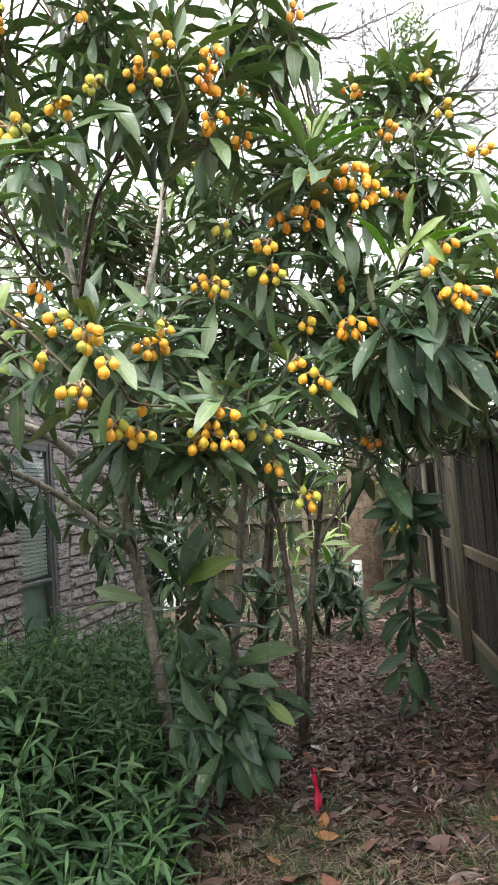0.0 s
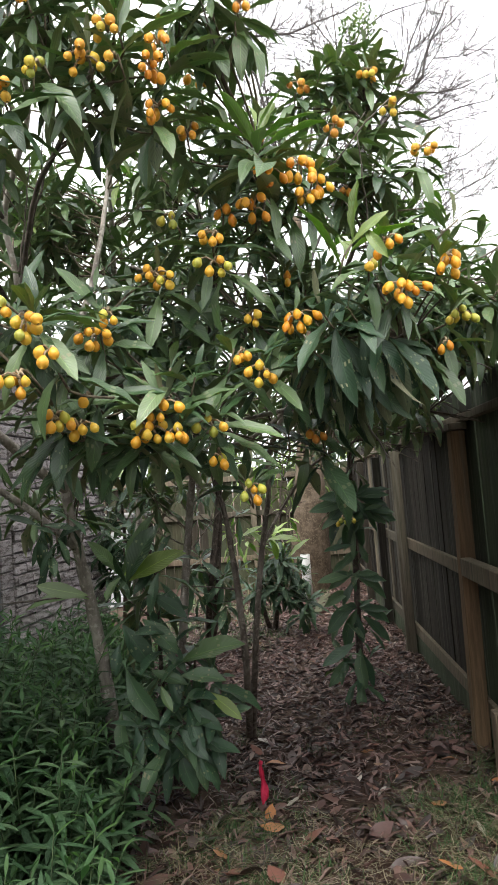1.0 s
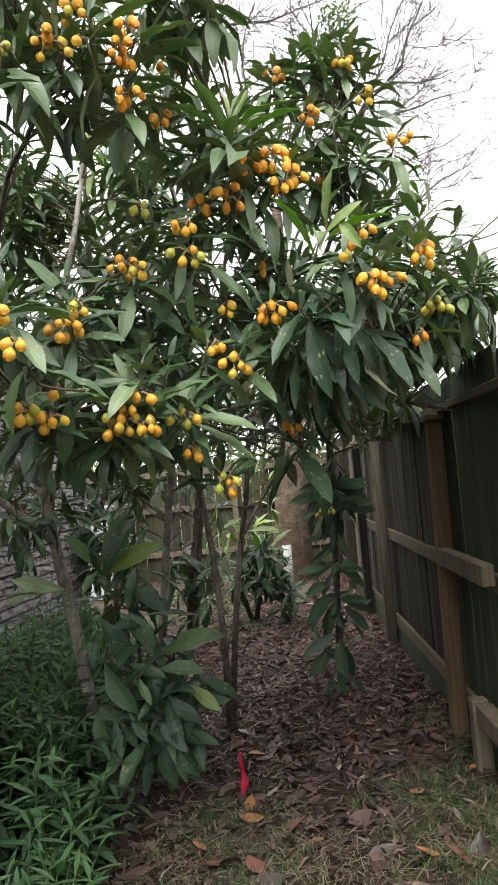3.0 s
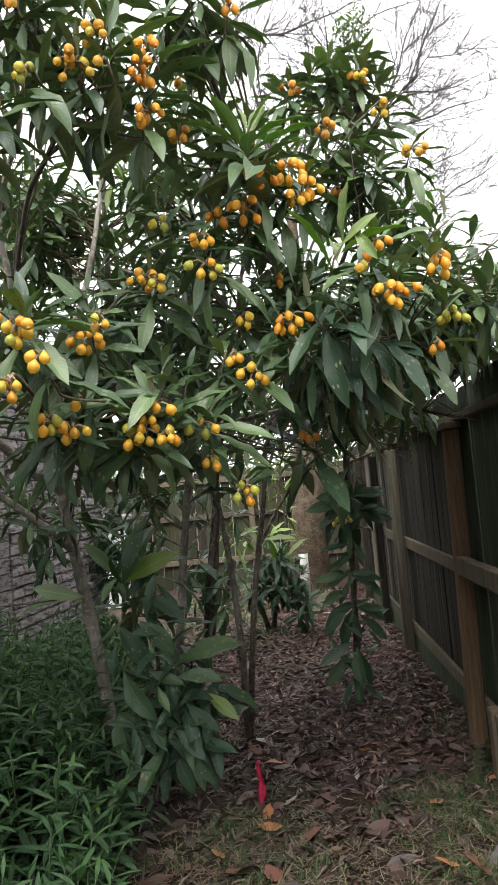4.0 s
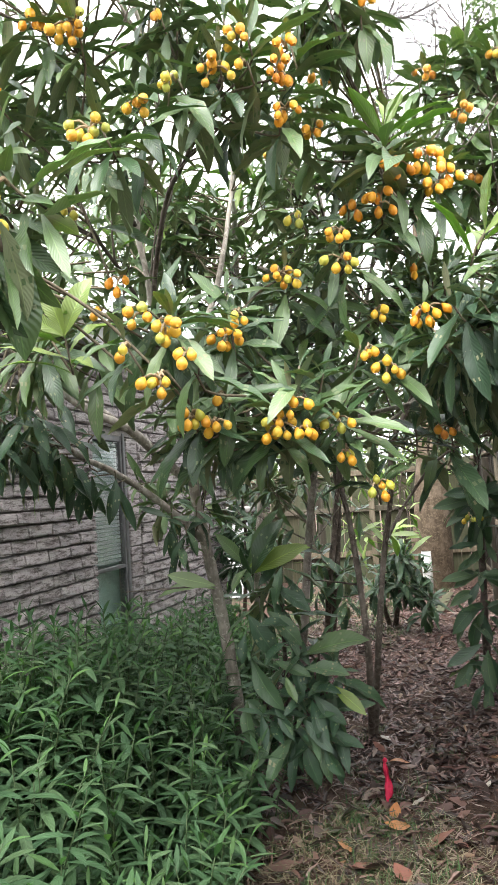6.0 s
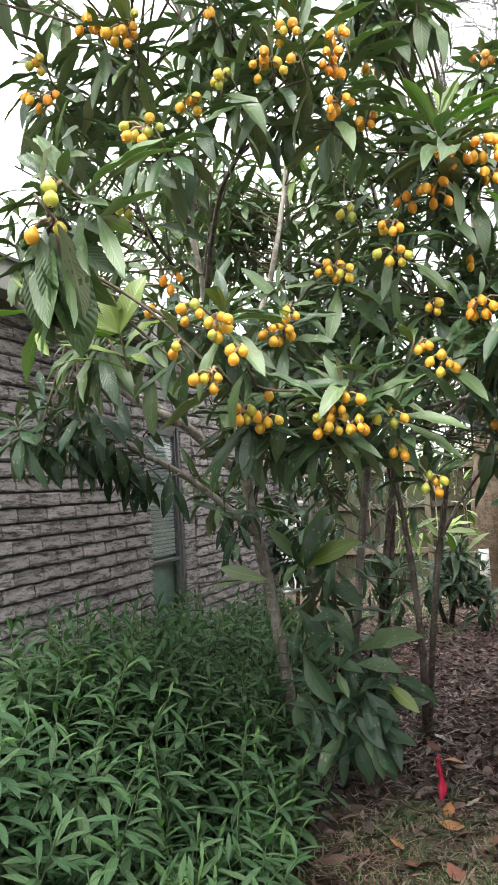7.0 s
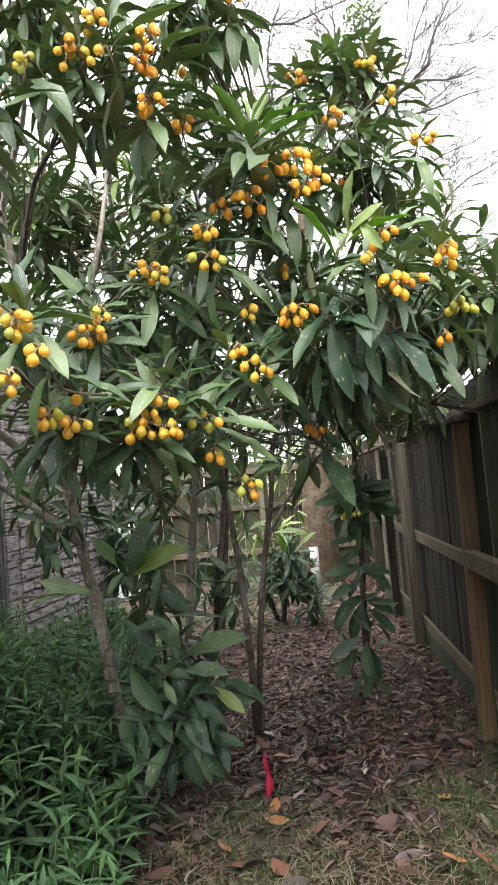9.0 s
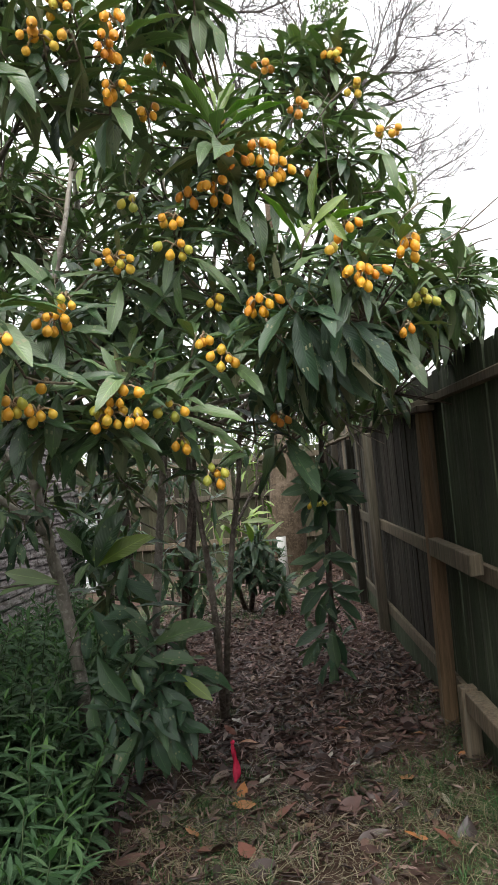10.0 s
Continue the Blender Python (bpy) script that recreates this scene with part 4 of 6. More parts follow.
FRUIT_TOP = [
    ((-0.232, 3.237, 2.685), 7, "orange"), ((-0.221, 3.245, 2.573), 6, "orange"), ((-0.205, 3.233, 2.757), 4, "orange"),
    ((-0.386, 3.086, 2.638), 7, "yellow"), ((-0.323, 3.083, 2.712), 5, "mixed"), ((-0.307, 3.088, 2.636), 1, "yellow"),
    ((-0.526, 3.130, 2.660), 3, "mixed"), ((0.038, 3.425, 2.994), 3, "orange"), ((-0.659, 2.851, 2.387), 7, "mixed"),
    ((-0.740, 2.957, 2.756), 10, "yellow"), ((-0.868, 2.971, 2.788), 4, "orange"), ((-1.101, 3.059, 2.806), 4, "mixed"),
    ((-1.075, 3.024, 2.665), 5, "orange"), ((-0.583, 2.969, 2.500), 4, "yellow"), ((-0.924, 3.245, 2.381), 2, "mixed"),
    ((-0.502, 3.037, 2.604), 2, "mixed"), ((-0.658, 2.412, 1.980), 2, "mixed"), ((-0.588, 3.197, 2.930), 2, "orange"),
]
for rows in (FRUIT_FRONT, FRUIT_MIDDLE, FRUIT_HIGH, FRUIT_TOP):
    clear(rows)
for k, first, last in ((0, 0.45, 0.95), (1, 0.0, 0.9), (2, 0.0, 0.9), (4, 0.2, 0.75), (5, 0.2, 0.7), (6, 0.2, 0.8), (17, 0.2, 0.7), (18, 0.1, 0.6)):
    line = BOUGHS[k][1]
    for p in line[int(first * len(line)):int(last * len(line)):2]:
        c = Vector(p.tolist())
        POCKETS.append((c, (OPEN_SIDE - c).normalized(), 0.040))
fruiting(FRUIT_FRONT, 31, 0.17, 0.0335)
fruiting(FRUIT_MIDDLE, 32, 0.17, 0.036)
fruiting(FRUIT_HIGH, 33, 0.17, 0.043)
fruiting(FRUIT_TOP, 34, 0.17, 0.036)

rng = np.random.default_rng(40)
# upright bright shoots and a few marked whorls
shoot((0.055, 3.33, 2.52), rng, (0.0, -0.3, 1), 22, 0.215, 0.1, True, True, 0.72, free=True)
shoot((0.325, 3.335, 2.176), rng, (0.45, -0.2, 0.8), 5, 0.19, 0.0, True, True, 0.4, free=True)
shoot((-0.757, 2.870, 1.880), rng, (-0.1, -0.2, 1), 8, 0.17, 0.1, True, True, 0.6, free=True)
shoot((-1.121, 3.003, 2.067), rng, (-0.4, 0, 0.8), 7, 0.18, 0.2, True, True)
shoot((-0.650, 2.435, 1.979), rng, (0.05, -0.3, 0.8), 8, 0.14, 1.2, False, True)
shoot((-0.650, 2.458, 2.092), rng, (0.1, 0.1, 1), 9, 0.11, 0.1, False, True, 0.7)
shoot((-0.643, 2.361, 2.016), rng, (-0.4, -0.2, 0.6), 7, 0.14, 1.1, False, True)
shoot((-0.218, 3.144, 1.799), rng, (0.2, -0.2, 1), 9, 0.15, 0.0, False, True, 0.8)
shoot((-0.161, 3.197, 1.780), rng, (0.3, -0.2, 1), 11, 0.15, 0.25, False, True)
shoot((-0.442, 3.271, 2.062), rng, (0.0, -0.2, 1), 10, 0.17, 0.3, False, True)
shoot((0.694, 3.588, 2.293), rng, (0.7, 0, 0.6), 9, 0.16, 0.2, False, True)
# hanging whorls in the darker green that stands in for shade
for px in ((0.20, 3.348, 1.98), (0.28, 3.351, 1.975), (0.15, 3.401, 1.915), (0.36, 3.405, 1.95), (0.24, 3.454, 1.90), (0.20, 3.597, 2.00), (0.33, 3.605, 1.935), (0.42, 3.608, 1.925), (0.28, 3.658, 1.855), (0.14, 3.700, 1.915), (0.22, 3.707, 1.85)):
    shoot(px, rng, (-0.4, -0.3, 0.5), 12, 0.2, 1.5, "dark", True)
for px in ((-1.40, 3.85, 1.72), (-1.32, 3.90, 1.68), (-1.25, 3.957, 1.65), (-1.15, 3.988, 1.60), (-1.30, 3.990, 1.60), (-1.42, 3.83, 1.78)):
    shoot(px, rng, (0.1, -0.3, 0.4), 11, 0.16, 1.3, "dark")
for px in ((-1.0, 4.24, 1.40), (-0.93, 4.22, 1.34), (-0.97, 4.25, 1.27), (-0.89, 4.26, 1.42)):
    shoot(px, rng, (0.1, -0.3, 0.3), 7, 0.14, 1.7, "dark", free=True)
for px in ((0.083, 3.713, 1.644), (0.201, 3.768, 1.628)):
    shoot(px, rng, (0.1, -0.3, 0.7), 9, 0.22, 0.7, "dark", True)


def fill(blobs, seed, size=0.19, n=10, droop=0.6, shaded=False):
    """Whorls of leaves spread through rounded parts of the crown: centre, radii, number."""
    rng = np.random.default_rng(seed)
    for c, (rx, ry, rz), count in blobs:
        for _ in range(count):
            q = rng.normal(0, 1, 3)
            q = q / np.linalg.norm(q) * rng.uniform(0, 1) ** 0.45
            p = Vector((c[0] + q[0] * rx, c[1] + q[1] * ry, c[2] + q[2] * rz))
            shoot(p, rng, None, int(n + rng.integers(-2, 3)), size * rng.uniform(0.85, 1.15), droop * rng.uniform(0.5, 1.4), "dark" if shaded else rng.random() < 0.05)


FRONT_BLOBS = [
    ((-0.366, 3.771, 2.109), (0.30, 0.2, 0.16), 9), ((-0.577, 3.482, 1.838), (0.22, 0.2, 0.12), 7),
    ((-0.917, 4.350, 2.231), (0.2, 0.2, 0.12), 7), ((-0.861, 3.949, 2.247), (0.14, 0.2, 0.12), 5),
    ((0.930, 6.122, 1.955), (0.4, 0.3, 0.09), 8), ((0.526, 4.307, 1.960), (0.25, 0.2, 0.10), 7),
    ((0.029, 4.067, 2.356), (0.36, 0.25, 0.2), 14), ((0.407, 3.888, 2.194), (0.26, 0.2, 0.16), 10), ((0.805, 4.008, 2.15), (0.22, 0.3, 0.12), 10),
    ((0.094, 3.942, 2.782), (0.24, 0.2, 0.18), 9), ((0.440, 4.373, 3.238), (0.22, 0.2, 0.24), 9), ((0.507, 4.303, 2.797), (0.30, 0.2, 0.16), 9),
]
UPPER_BLOBS = [
    ((-0.852, 3.825, 3.190), (0.16, 0.2, 0.15), 3),
    ((-1.260, 3.416, 3.008), (0.25, 0.2, 0.15), 2), ((-1.241, 3.239, 2.643), (0.2, 0.2, 0.15), 2),
    ((-0.433, 3.422, 2.842), (0.26, 0.2, 0.16), 8), ((-0.012, 3.420, 3.055), (0.10, 0.1, 0.05), 3), ((-0.880, 3.324, 2.900), (0.34, 0.2, 0.16), 6),
    ((-0.772, 3.073, 2.473), (0.12, 0.12, 0.08), 3), ((-1.126, 3.316, 2.038), (0.34, 0.25, 0.14), 6),
    ((-1.301, 3.550, 2.435), (0.3, 0.25, 0.2), 6), ((-0.528, 3.415, 3.046), (0.3, 0.2, 0.08), 7),
    ((-0.132, 3.527, 3.059), (0.12, 0.1, 0.05), 4),
]
# low parts of the crown, filled with shade-coloured leaves
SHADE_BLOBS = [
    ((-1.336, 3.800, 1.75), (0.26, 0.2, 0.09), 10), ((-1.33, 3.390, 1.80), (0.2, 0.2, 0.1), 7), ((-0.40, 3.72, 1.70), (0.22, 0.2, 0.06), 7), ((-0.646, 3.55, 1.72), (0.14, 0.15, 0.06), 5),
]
DEEP_BLOBS = [
    ((-0.817, 4.503, 2.715), (0.50, 0.3, 0.26), 16), ((-1.208, 4.562, 3.227), (0.55, 0.3, 0.36), 12), ((-0.555, 4.307, 2.133), (0.4, 0.25, 0.2), 14),
    ((-0.085, 4.875, 2.212), (0.75, 0.35, 0.24), 20), ((-0.732, 4.770, 2.017), (0.55, 0.35, 0.16), 14), ((0.477, 4.915, 1.836), (0.4, 0.25, 0.08), 4),
    ((0.809, 5.127, 1.93), (0.22, 0.3, 0.06), 3), ((0.890, 4.581, 2.527), (0.24, 0.3, 0.16), 7), ((-0.952, 4.496, 1.493), (0.06, 0.08, 0.09), 4),
    ((-0.858, 5.699, 1.534), (0.3, 0.3, 0.14), 8), ((-1.173, 4.689, 1.509), (0.2, 0.1, 0.10), 5), ((1.081, 4.503, 2.264), (0.3, 0.3, 0.10), 8),
]
FAR_BLOBS = [
    ((-1.807, 6.353, 3.489), (0.9, 0.4, 0.6), 26), ((-0.908, 6.695, 3.186), (0.7, 0.4, 0.4), 10), ((0.162, 6.748, 2.817), (0.55, 0.4, 0.3), 12),
    ((-0.519, 6.531, 3.251), (0.4, 0.3, 0.4), 9), ((-0.316, 6.969, 2.291), (0.9, 0.4, 0.22), 26), ((0.402, 7.400, 2.131), (0.6, 0.4, 0.2), 18), ((0.864, 8.023, 1.992), (0.4, 0.4, 0.22), 12), ((0.535, 6.787, 2.371), (0.5, 0.3, 0.25), 9), ((-0.514, 6.929, 2.092), (0.6, 0.4, 0.22), 10), ((-2.491, 5.716, 3.814), (0.5, 0.3, 0.5), 9),
]
# unseen whorls over the crown, added to shade the herbs and front leaves
UNSEEN_SHADE_BLOBS = [
    ((-0.95, 2.95, 3.36), (0.5, 0.35, 0.14), 13), ((-0.30, 3.25, 3.48), (0.5, 0.35, 0.14), 9), ((-1.35, 2.75, 3.22), (0.3, 0.35, 0.14), 9),
    ((-0.913, 3.967, 3.979), (0.6, 0.4, 0.22), 4), ((-1.337, 3.653, 3.744), (0.4, 0.4, 0.2), 2), ((-0.147, 4.438, 4.330), (0.4, 0.4, 0.2), 2),
]
THIN_BLOBS = [
    ((0.93, 4.75, 2.08), (0.2, 0.25, 0.06), 7), ((0.97, 4.5, 2.07), (0.12, 0.2, 0.05), 8), ((0.80, 5.3, 2.02), (0.2, 0.25, 0.06), 5),
    ((-0.863, 4.618, 2.771), (0.4, 0.3, 0.16), 8), ((-0.669, 4.427, 2.914), (0.35, 0.3, 0.2), 5), ((-0.496, 4.925, 2.819), (0.35, 0.3, 0.2), 6),
    ((0.702, 4.313, 2.06), (0.2, 0.2, 0.1), 6), ((0.737, 5.616, 1.948), (0.45, 0.3, 0.13), 7), ((1.011, 4.615, 2.24), (0.22, 0.3, 0.08), 6),
    ((0.377, 5.998, 2.089), (0.5, 0.3, 0.2), 12), ((1.057, 4.312, 2.22), (0.2, 0.2, 0.08), 5), ((0.939, 6.032, 1.905), (0.2, 0.4, 0.08), 3),
    ((-0.624, 4.904, 3.106), (0.45, 0.3, 0.30), 8), ((-1.015, 4.791, 3.126), (0.35, 0.3, 0.4), 6), ((-1.313, 4.460, 2.782), (0.45, 0.3, 0.25), 9),
    ((-1.610, 4.182, 2.565), (0.35, 0.25, 0.25), 10), ((-0.342, 4.623, 2.938), (0.3, 0.25, 0.3), 10), ((-0.093, 4.521, 2.736), (0.2, 0.2, 0.2), 8), ((0.178, 6.090, 2.019), (0.35, 0.3, 0.28), 14), ((0.494, 5.701, 2.219), (0.3, 0.3, 0.2), 8), ((-0.244, 4.594, 3.418), (0.22, 0.2, 0.15), 4), ((-0.372, 4.339, 2.275), (0.2, 0.2, 0.1), 5), ((1.001, 4.431, 2.20), (0.15, 0.2, 0.08), 5),
    ((0.818, 4.666, 2.736), (0.25, 0.25, 0.14), 8), ((-0.009, 5.568, 2.388), (0.9, 0.3, 0.28), 22), ((0.557, 5.397, 2.159), (0.5, 0.3, 0.2), 12), ((-0.634, 5.322, 2.210), (0.4, 0.3, 0.25), 8),
    ((-1.10, 5.0, 3.05), (0.40, 0.3, 0.35), 12), ((-1.40, 5.6, 3.55), (0.45, 0.3, 0.3), 10), ((-0.42, 5.2, 3.30), (0.16, 0.2, 0.2), 4), ((-1.75, 5.4, 3.45), (0.35, 0.3, 0.4), 8),
]
fill(FRONT_BLOBS, 41, 0.165, 17, 0.35)
fill(UPPER_BLOBS, 42, 0.165, 15, 0.7)
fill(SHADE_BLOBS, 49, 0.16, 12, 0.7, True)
fill(DEEP_BLOBS, 43, 0.165, 10, 0.4)
fill(THIN_BLOBS, 44, 0.15, 12, 0.3)
fill(FAR_BLOBS, 46, 0.17, 12, 0.3)
fill(UNSEEN_SHADE_BLOBS, 45, 0.17, 12, 0.5)


def bare_twigs(lines, count, seed):
    """Thin leafless side shoots inside the crown, each forked once."""
    rng = np.random.default_rng(seed)
    for _ in range(count):
        tree, line = BOUGHS[int(rng.choice(lines))]
        k = int(rng.uniform(0.35, 0.97) * (len(line) - 1))
        p = line[k]
        run = line[min(k + 3, len(line) - 1)] - line[max(k - 3, 0)]
        d = run / (np.linalg.norm(run) + 1e-9) * 0.5 + rng.normal(0, 0.5, 3) + np.array([0.1, 0, 0.25])
        d /= np.linalg.norm(d)
        g = Geo()
        ln = rng.uniform(0.3, 0.7)
        side = rng.normal(0, 0.12, 3)
        pts = [p, p + d * ln * 0.5 + side * ln * 0.4, p + d * ln + side * ln]
        main = spline([(*q, 0) for q in pts], 0.05)[:, :3]
        main = main + rng.normal(0, 0.003, main.shape)
        g.tube(main, np.linspace(0.0062, 0.0022, len(main)), 6)
        j = len(main) // 2
        d2 = d + rng.normal(0, 0.5, 3)
        d2 /= np.linalg.norm(d2)
        fork = np.array([main[j] + d2 * ln * 0.45 * t + side * 0.2 * t * t for t in np.linspace(0, 1, 5)])
        g.tube(fork, np.linspace(0.0036, 0.0016, 5), 5)
        hang("twig", g.mesh("twig", [M_BARK_DARK if rng.random() < 0.45 else M_BARK_MID]), tree)


bare_twigs((14, 15, 16, 17, 18), 34, 47)
bare_twigs((0, 4, 5, 6, 8, 9, 13), 30, 48)
for tree in (tree_a, tree_b):
    CROWN[tree].finish()


# ---- basal sapling, young tree, far shrubs ----
def small_tree(name, base, label, stems, whorls, size, seed, group="", droop=0.7, n=9, limit=120, lime=(), coarse=False, bark=M_BARK_DARK, r0=0.014, fruit=None, dark=False):
    """A young loquat: stems (lists of places from the ground up), whorls of big leaves on short twigs."""
    rng = np.random.default_rng(seed)
    tree = thing(name, base, label, "tree" if "tree" in name else "shrub", group)
    lines = []
    for pts in stems:
        ln = spline([(*p, 0) for p in pts], 0.06)[:, :3]
        lines.append(ln)
        st = Geo()
        st.tube(ln, np.linspace(r0, r0 * 0.5, len(ln)), 8, 0.05, rng)
        hang("stem", st.mesh("stem", [bark]), tree)
    allp = np.vstack(lines)
    crown = Crown(tree, limit, coarse, dark)
    for i, w in enumerate(whorls):
        tip = Vector(w)
        k = int(np.argmin(np.linalg.norm(allp - np.array(w) + np.array([0, 0, 0.1]), axis=1)))
        root = Vector(allp[k].tolist())
        out = tip - root
        if out.length > 0.02:
            t = spline([(*root, 0), (*root.lerp(tip, 0.6), 0), (*tip, 0)], 0.05)[:, :3]
            g = Geo()
            g.tube(t, np.linspace(0.006, 0.004, len(t)), 6)
            hang("twig", g.mesh("twig", [bark]), tree)
        axis = out.normalized() * 0.8 + Vector((0, -0.1, 0.6)) + Vector(rng.normal(0, 0.15, 3).tolist())
        rosette(crown, tip, axis, rng, n, size, droop, i in lime, True)
    if fruit:
        for at, num, skin in fruit:
            fruit_cluster(tree, at, num, skin, rng, 0.041)
    crown.finish()
    return tree, crown


def lone_leaf(tree, a, b, lime, k=0, up=(0.1, -0.5, 0.9)):
    """A single leaf from a to b."""
    a, b = Vector(a), Vector(b)
    hang("leaf", fine_mesh(k, lime), tree, "bright yellow-green leaf" if lime is True else "", m=frame_of(a, b - a, up, (b - a).length))


for a, b, k in (((0.295, 3.228, 2.117), (0.387, 3.185, 2.203), 1), ((0.331, 3.226, 2.160), (0.373, 3.173, 2.059), 5)):
    lone_leaf(tree_b, a, b, True, k, (-0.3, -1, 0.3))
for a, b, k in (((-0.747, 2.843, 1.88), (-0.835, 2.77, 1.945), 12), ((-0.747, 2.843, 1.88), (-0.762, 2.80, 2.01), 13), ((-0.744, 2.843, 1.88), (-0.665, 2.81, 2.02), 14), ((-0.75, 2.843, 1.88), (-0.86, 2.80, 1.90), 13)):
    lone_leaf(tree_a, a, b, True, k, (0.2, -1, 0.3))
NEAR_LEAVES = [
    ((-0.693, 2.444, 1.976), (-0.621, 2.403, 1.817)),
    ((-0.674, 2.459, 1.979), (-0.592, 2.437, 1.747)),
    ((-0.664, 2.472, 1.982), (-0.593, 2.452, 1.821)),
    ((-0.679, 2.477, 2.002), (-0.577, 2.473, 1.888)),
    ((-0.650, 2.453, 2.011), (-0.557, 2.492, 1.999)),
    ((-0.651, 2.461, 2.044), (-0.524, 2.416, 2.012)),
    ((-0.710, 2.459, 1.990), (-0.686, 2.402, 1.859)),
    ((-0.733, 2.466, 1.946), (-0.690, 2.428, 1.776)),
    ((-0.672, 2.449, 1.983), (-0.636, 2.462, 1.798)),
    ((-0.657, 2.453, 2.132), (-0.700, 2.438, 2.173)),
    ((-0.659, 2.462, 2.148), (-0.594, 2.383, 2.200)),
    ((-0.661, 2.470, 2.164), (-0.583, 2.409, 2.163)),
    ((-0.644, 2.447, 2.120), (-0.585, 2.432, 2.133)),
    ((-0.655, 2.457, 2.092), (-0.696, 2.424, 2.098)),
    ((-0.686, 2.458, 2.098), (-0.726, 2.431, 2.160)),
    ((-0.699, 2.471, 2.002), (-0.654, 2.395, 1.797)),
    ((-0.706, 2.442, 1.943), (-0.651, 2.419, 1.761)),
]
rng = np.random.default_rng(59)
for a, b in NEAR_LEAVES:
    lone_leaf(tree_a, a, b, False, int(rng.integers(12, 16)), (rng.normal(0, 0.4), -0.8, 0.5))
sapling, _ = small_tree("loquat_sapling", (-0.664, 4.844, 0.000), "leafy loquat sapling with large drooping ribbed leaves", [
    [(-0.680, 4.915, -0.030), (-0.605, 4.621, 0.472), (-0.585, 4.545, 0.882), (-0.561, 4.476, 1.188)],
    [(-0.637, 4.889, -0.030), (-0.481, 4.577, 0.425), (-0.425, 4.513, 0.671)]],
    [(-0.561, 4.476, 1.188), (-0.661, 4.583, 1.039), (-0.559, 4.441, 0.951), (-0.549, 4.400, 0.810), (-0.410, 4.457, 0.760), (-0.599, 4.512, 0.609), (-0.460, 4.367, 0.592), (-0.383, 4.421, 0.557), (-0.578, 4.420, 0.486), (-0.471, 4.374, 0.470), (-0.544, 4.375, 0.427), (-0.343, 4.466, 0.652), (-0.340, 4.427, 0.478), (-0.414, 4.379, 0.416), (-0.652, 4.421, 0.443), (-0.746, 4.634, 0.984)],
    0.22, 51, droop=0.75, n=9, limit=160, dark=True)
SAPLING_LEAVES = [
    ((-0.674, 4.276, 1.140), (-0.529, 4.184, 1.381), 2),
    ((-0.688, 4.326, 1.134), (-0.400, 4.246, 1.254), 1),
    ((-0.702, 4.376, 1.124), (-0.784, 4.298, 1.059), 2),
    ((-0.676, 4.285, 1.146), (-0.784, 4.192, 1.301), 2),
    ((-0.534, 4.338, 1.164), (-0.628, 4.262, 1.062), 0),
    ((-0.581, 4.395, 1.036), (-0.407, 4.325, 0.951), 0),
    ((-0.607, 4.310, 0.944), (-0.446, 4.242, 0.816), 0),
    ((-0.707, 4.359, 0.918), (-0.573, 4.294, 0.730), 0),
    ((-0.472, 4.428, 0.722), (-0.204, 4.347, 0.851), 2),
    ((-0.463, 4.351, 0.682), (-0.273, 4.274, 0.705), 0),
    ((-0.708, 4.382, 0.716), (-0.620, 4.319, 0.477), 0),
    ((-0.543, 4.310, 0.659), (-0.507, 4.236, 0.572), 2),
    ((-0.355, 4.369, 0.603), (-0.200, 4.299, 0.514), 1),
    ((-0.750, 4.413, 0.522), (-0.770, 4.344, 0.341), 0),
    ((-0.669, 4.327, 0.490), (-0.631, 4.256, 0.367), 0),
    ((-0.618, 4.378, 0.504), (-0.524, 4.307, 0.392), 0),
    ((-0.588, 4.436, 0.396), (-0.542, 4.367, 0.239), 0),
    ((-0.495, 4.343, 0.471), (-0.349, 4.274, 0.362), 0),
    ((-0.436, 4.400, 0.398), (-0.240, 4.328, 0.351), 0),
    ((-0.507, 4.452, 0.334), (-0.468, 4.384, 0.149), 0),
    ((-0.719, 4.334, 0.839), (-0.744, 4.260, 0.729), 0),
    ((-0.599, 4.385, 0.707), (-0.447, 4.313, 0.651), 0),
    ((-0.511, 4.297, 0.879), (-0.608, 4.210, 0.941), 0),
    ((-0.438, 4.369, 0.566), (-0.317, 4.300, 0.438), 0),
    ((-0.653, 4.427, 0.343), (-0.731, 4.352, 0.235), 0),
    ((-0.401, 4.343, 0.357), (-0.343, 4.272, 0.231), 0),
]
rng = np.random.default_rng(58)
for a, b, young_leaf in SAPLING_LEAVES:
    lone_leaf(sapling, a, b, (False, True)[young_leaf == 1] if young_leaf else "dark", int(rng.integers(12, 15)), (rng.normal(0, 0.45), -0.7, 0.8))
for a, b, k in (((-0.635, 4.20, 1.12), (-0.515, 4.14, 1.365), 14), ((-0.632, 4.20, 1.125), (-0.40, 4.14, 1.26), 12), ((-0.64, 4.20, 1.12), (-0.655, 4.10, 1.22), 13), ((-0.82, 4.25, 1.07), (-1.02, 4.18, 1.13), 12)):
    lone_leaf(sapling, a, b, k == 12 and b[0] > -0.5, k, (-0.25, -1.0, 0.5))
lone_leaf(sapling, (-0.903, 4.528, 1.015), (-1.143, 4.414, 1.130), False, 3)

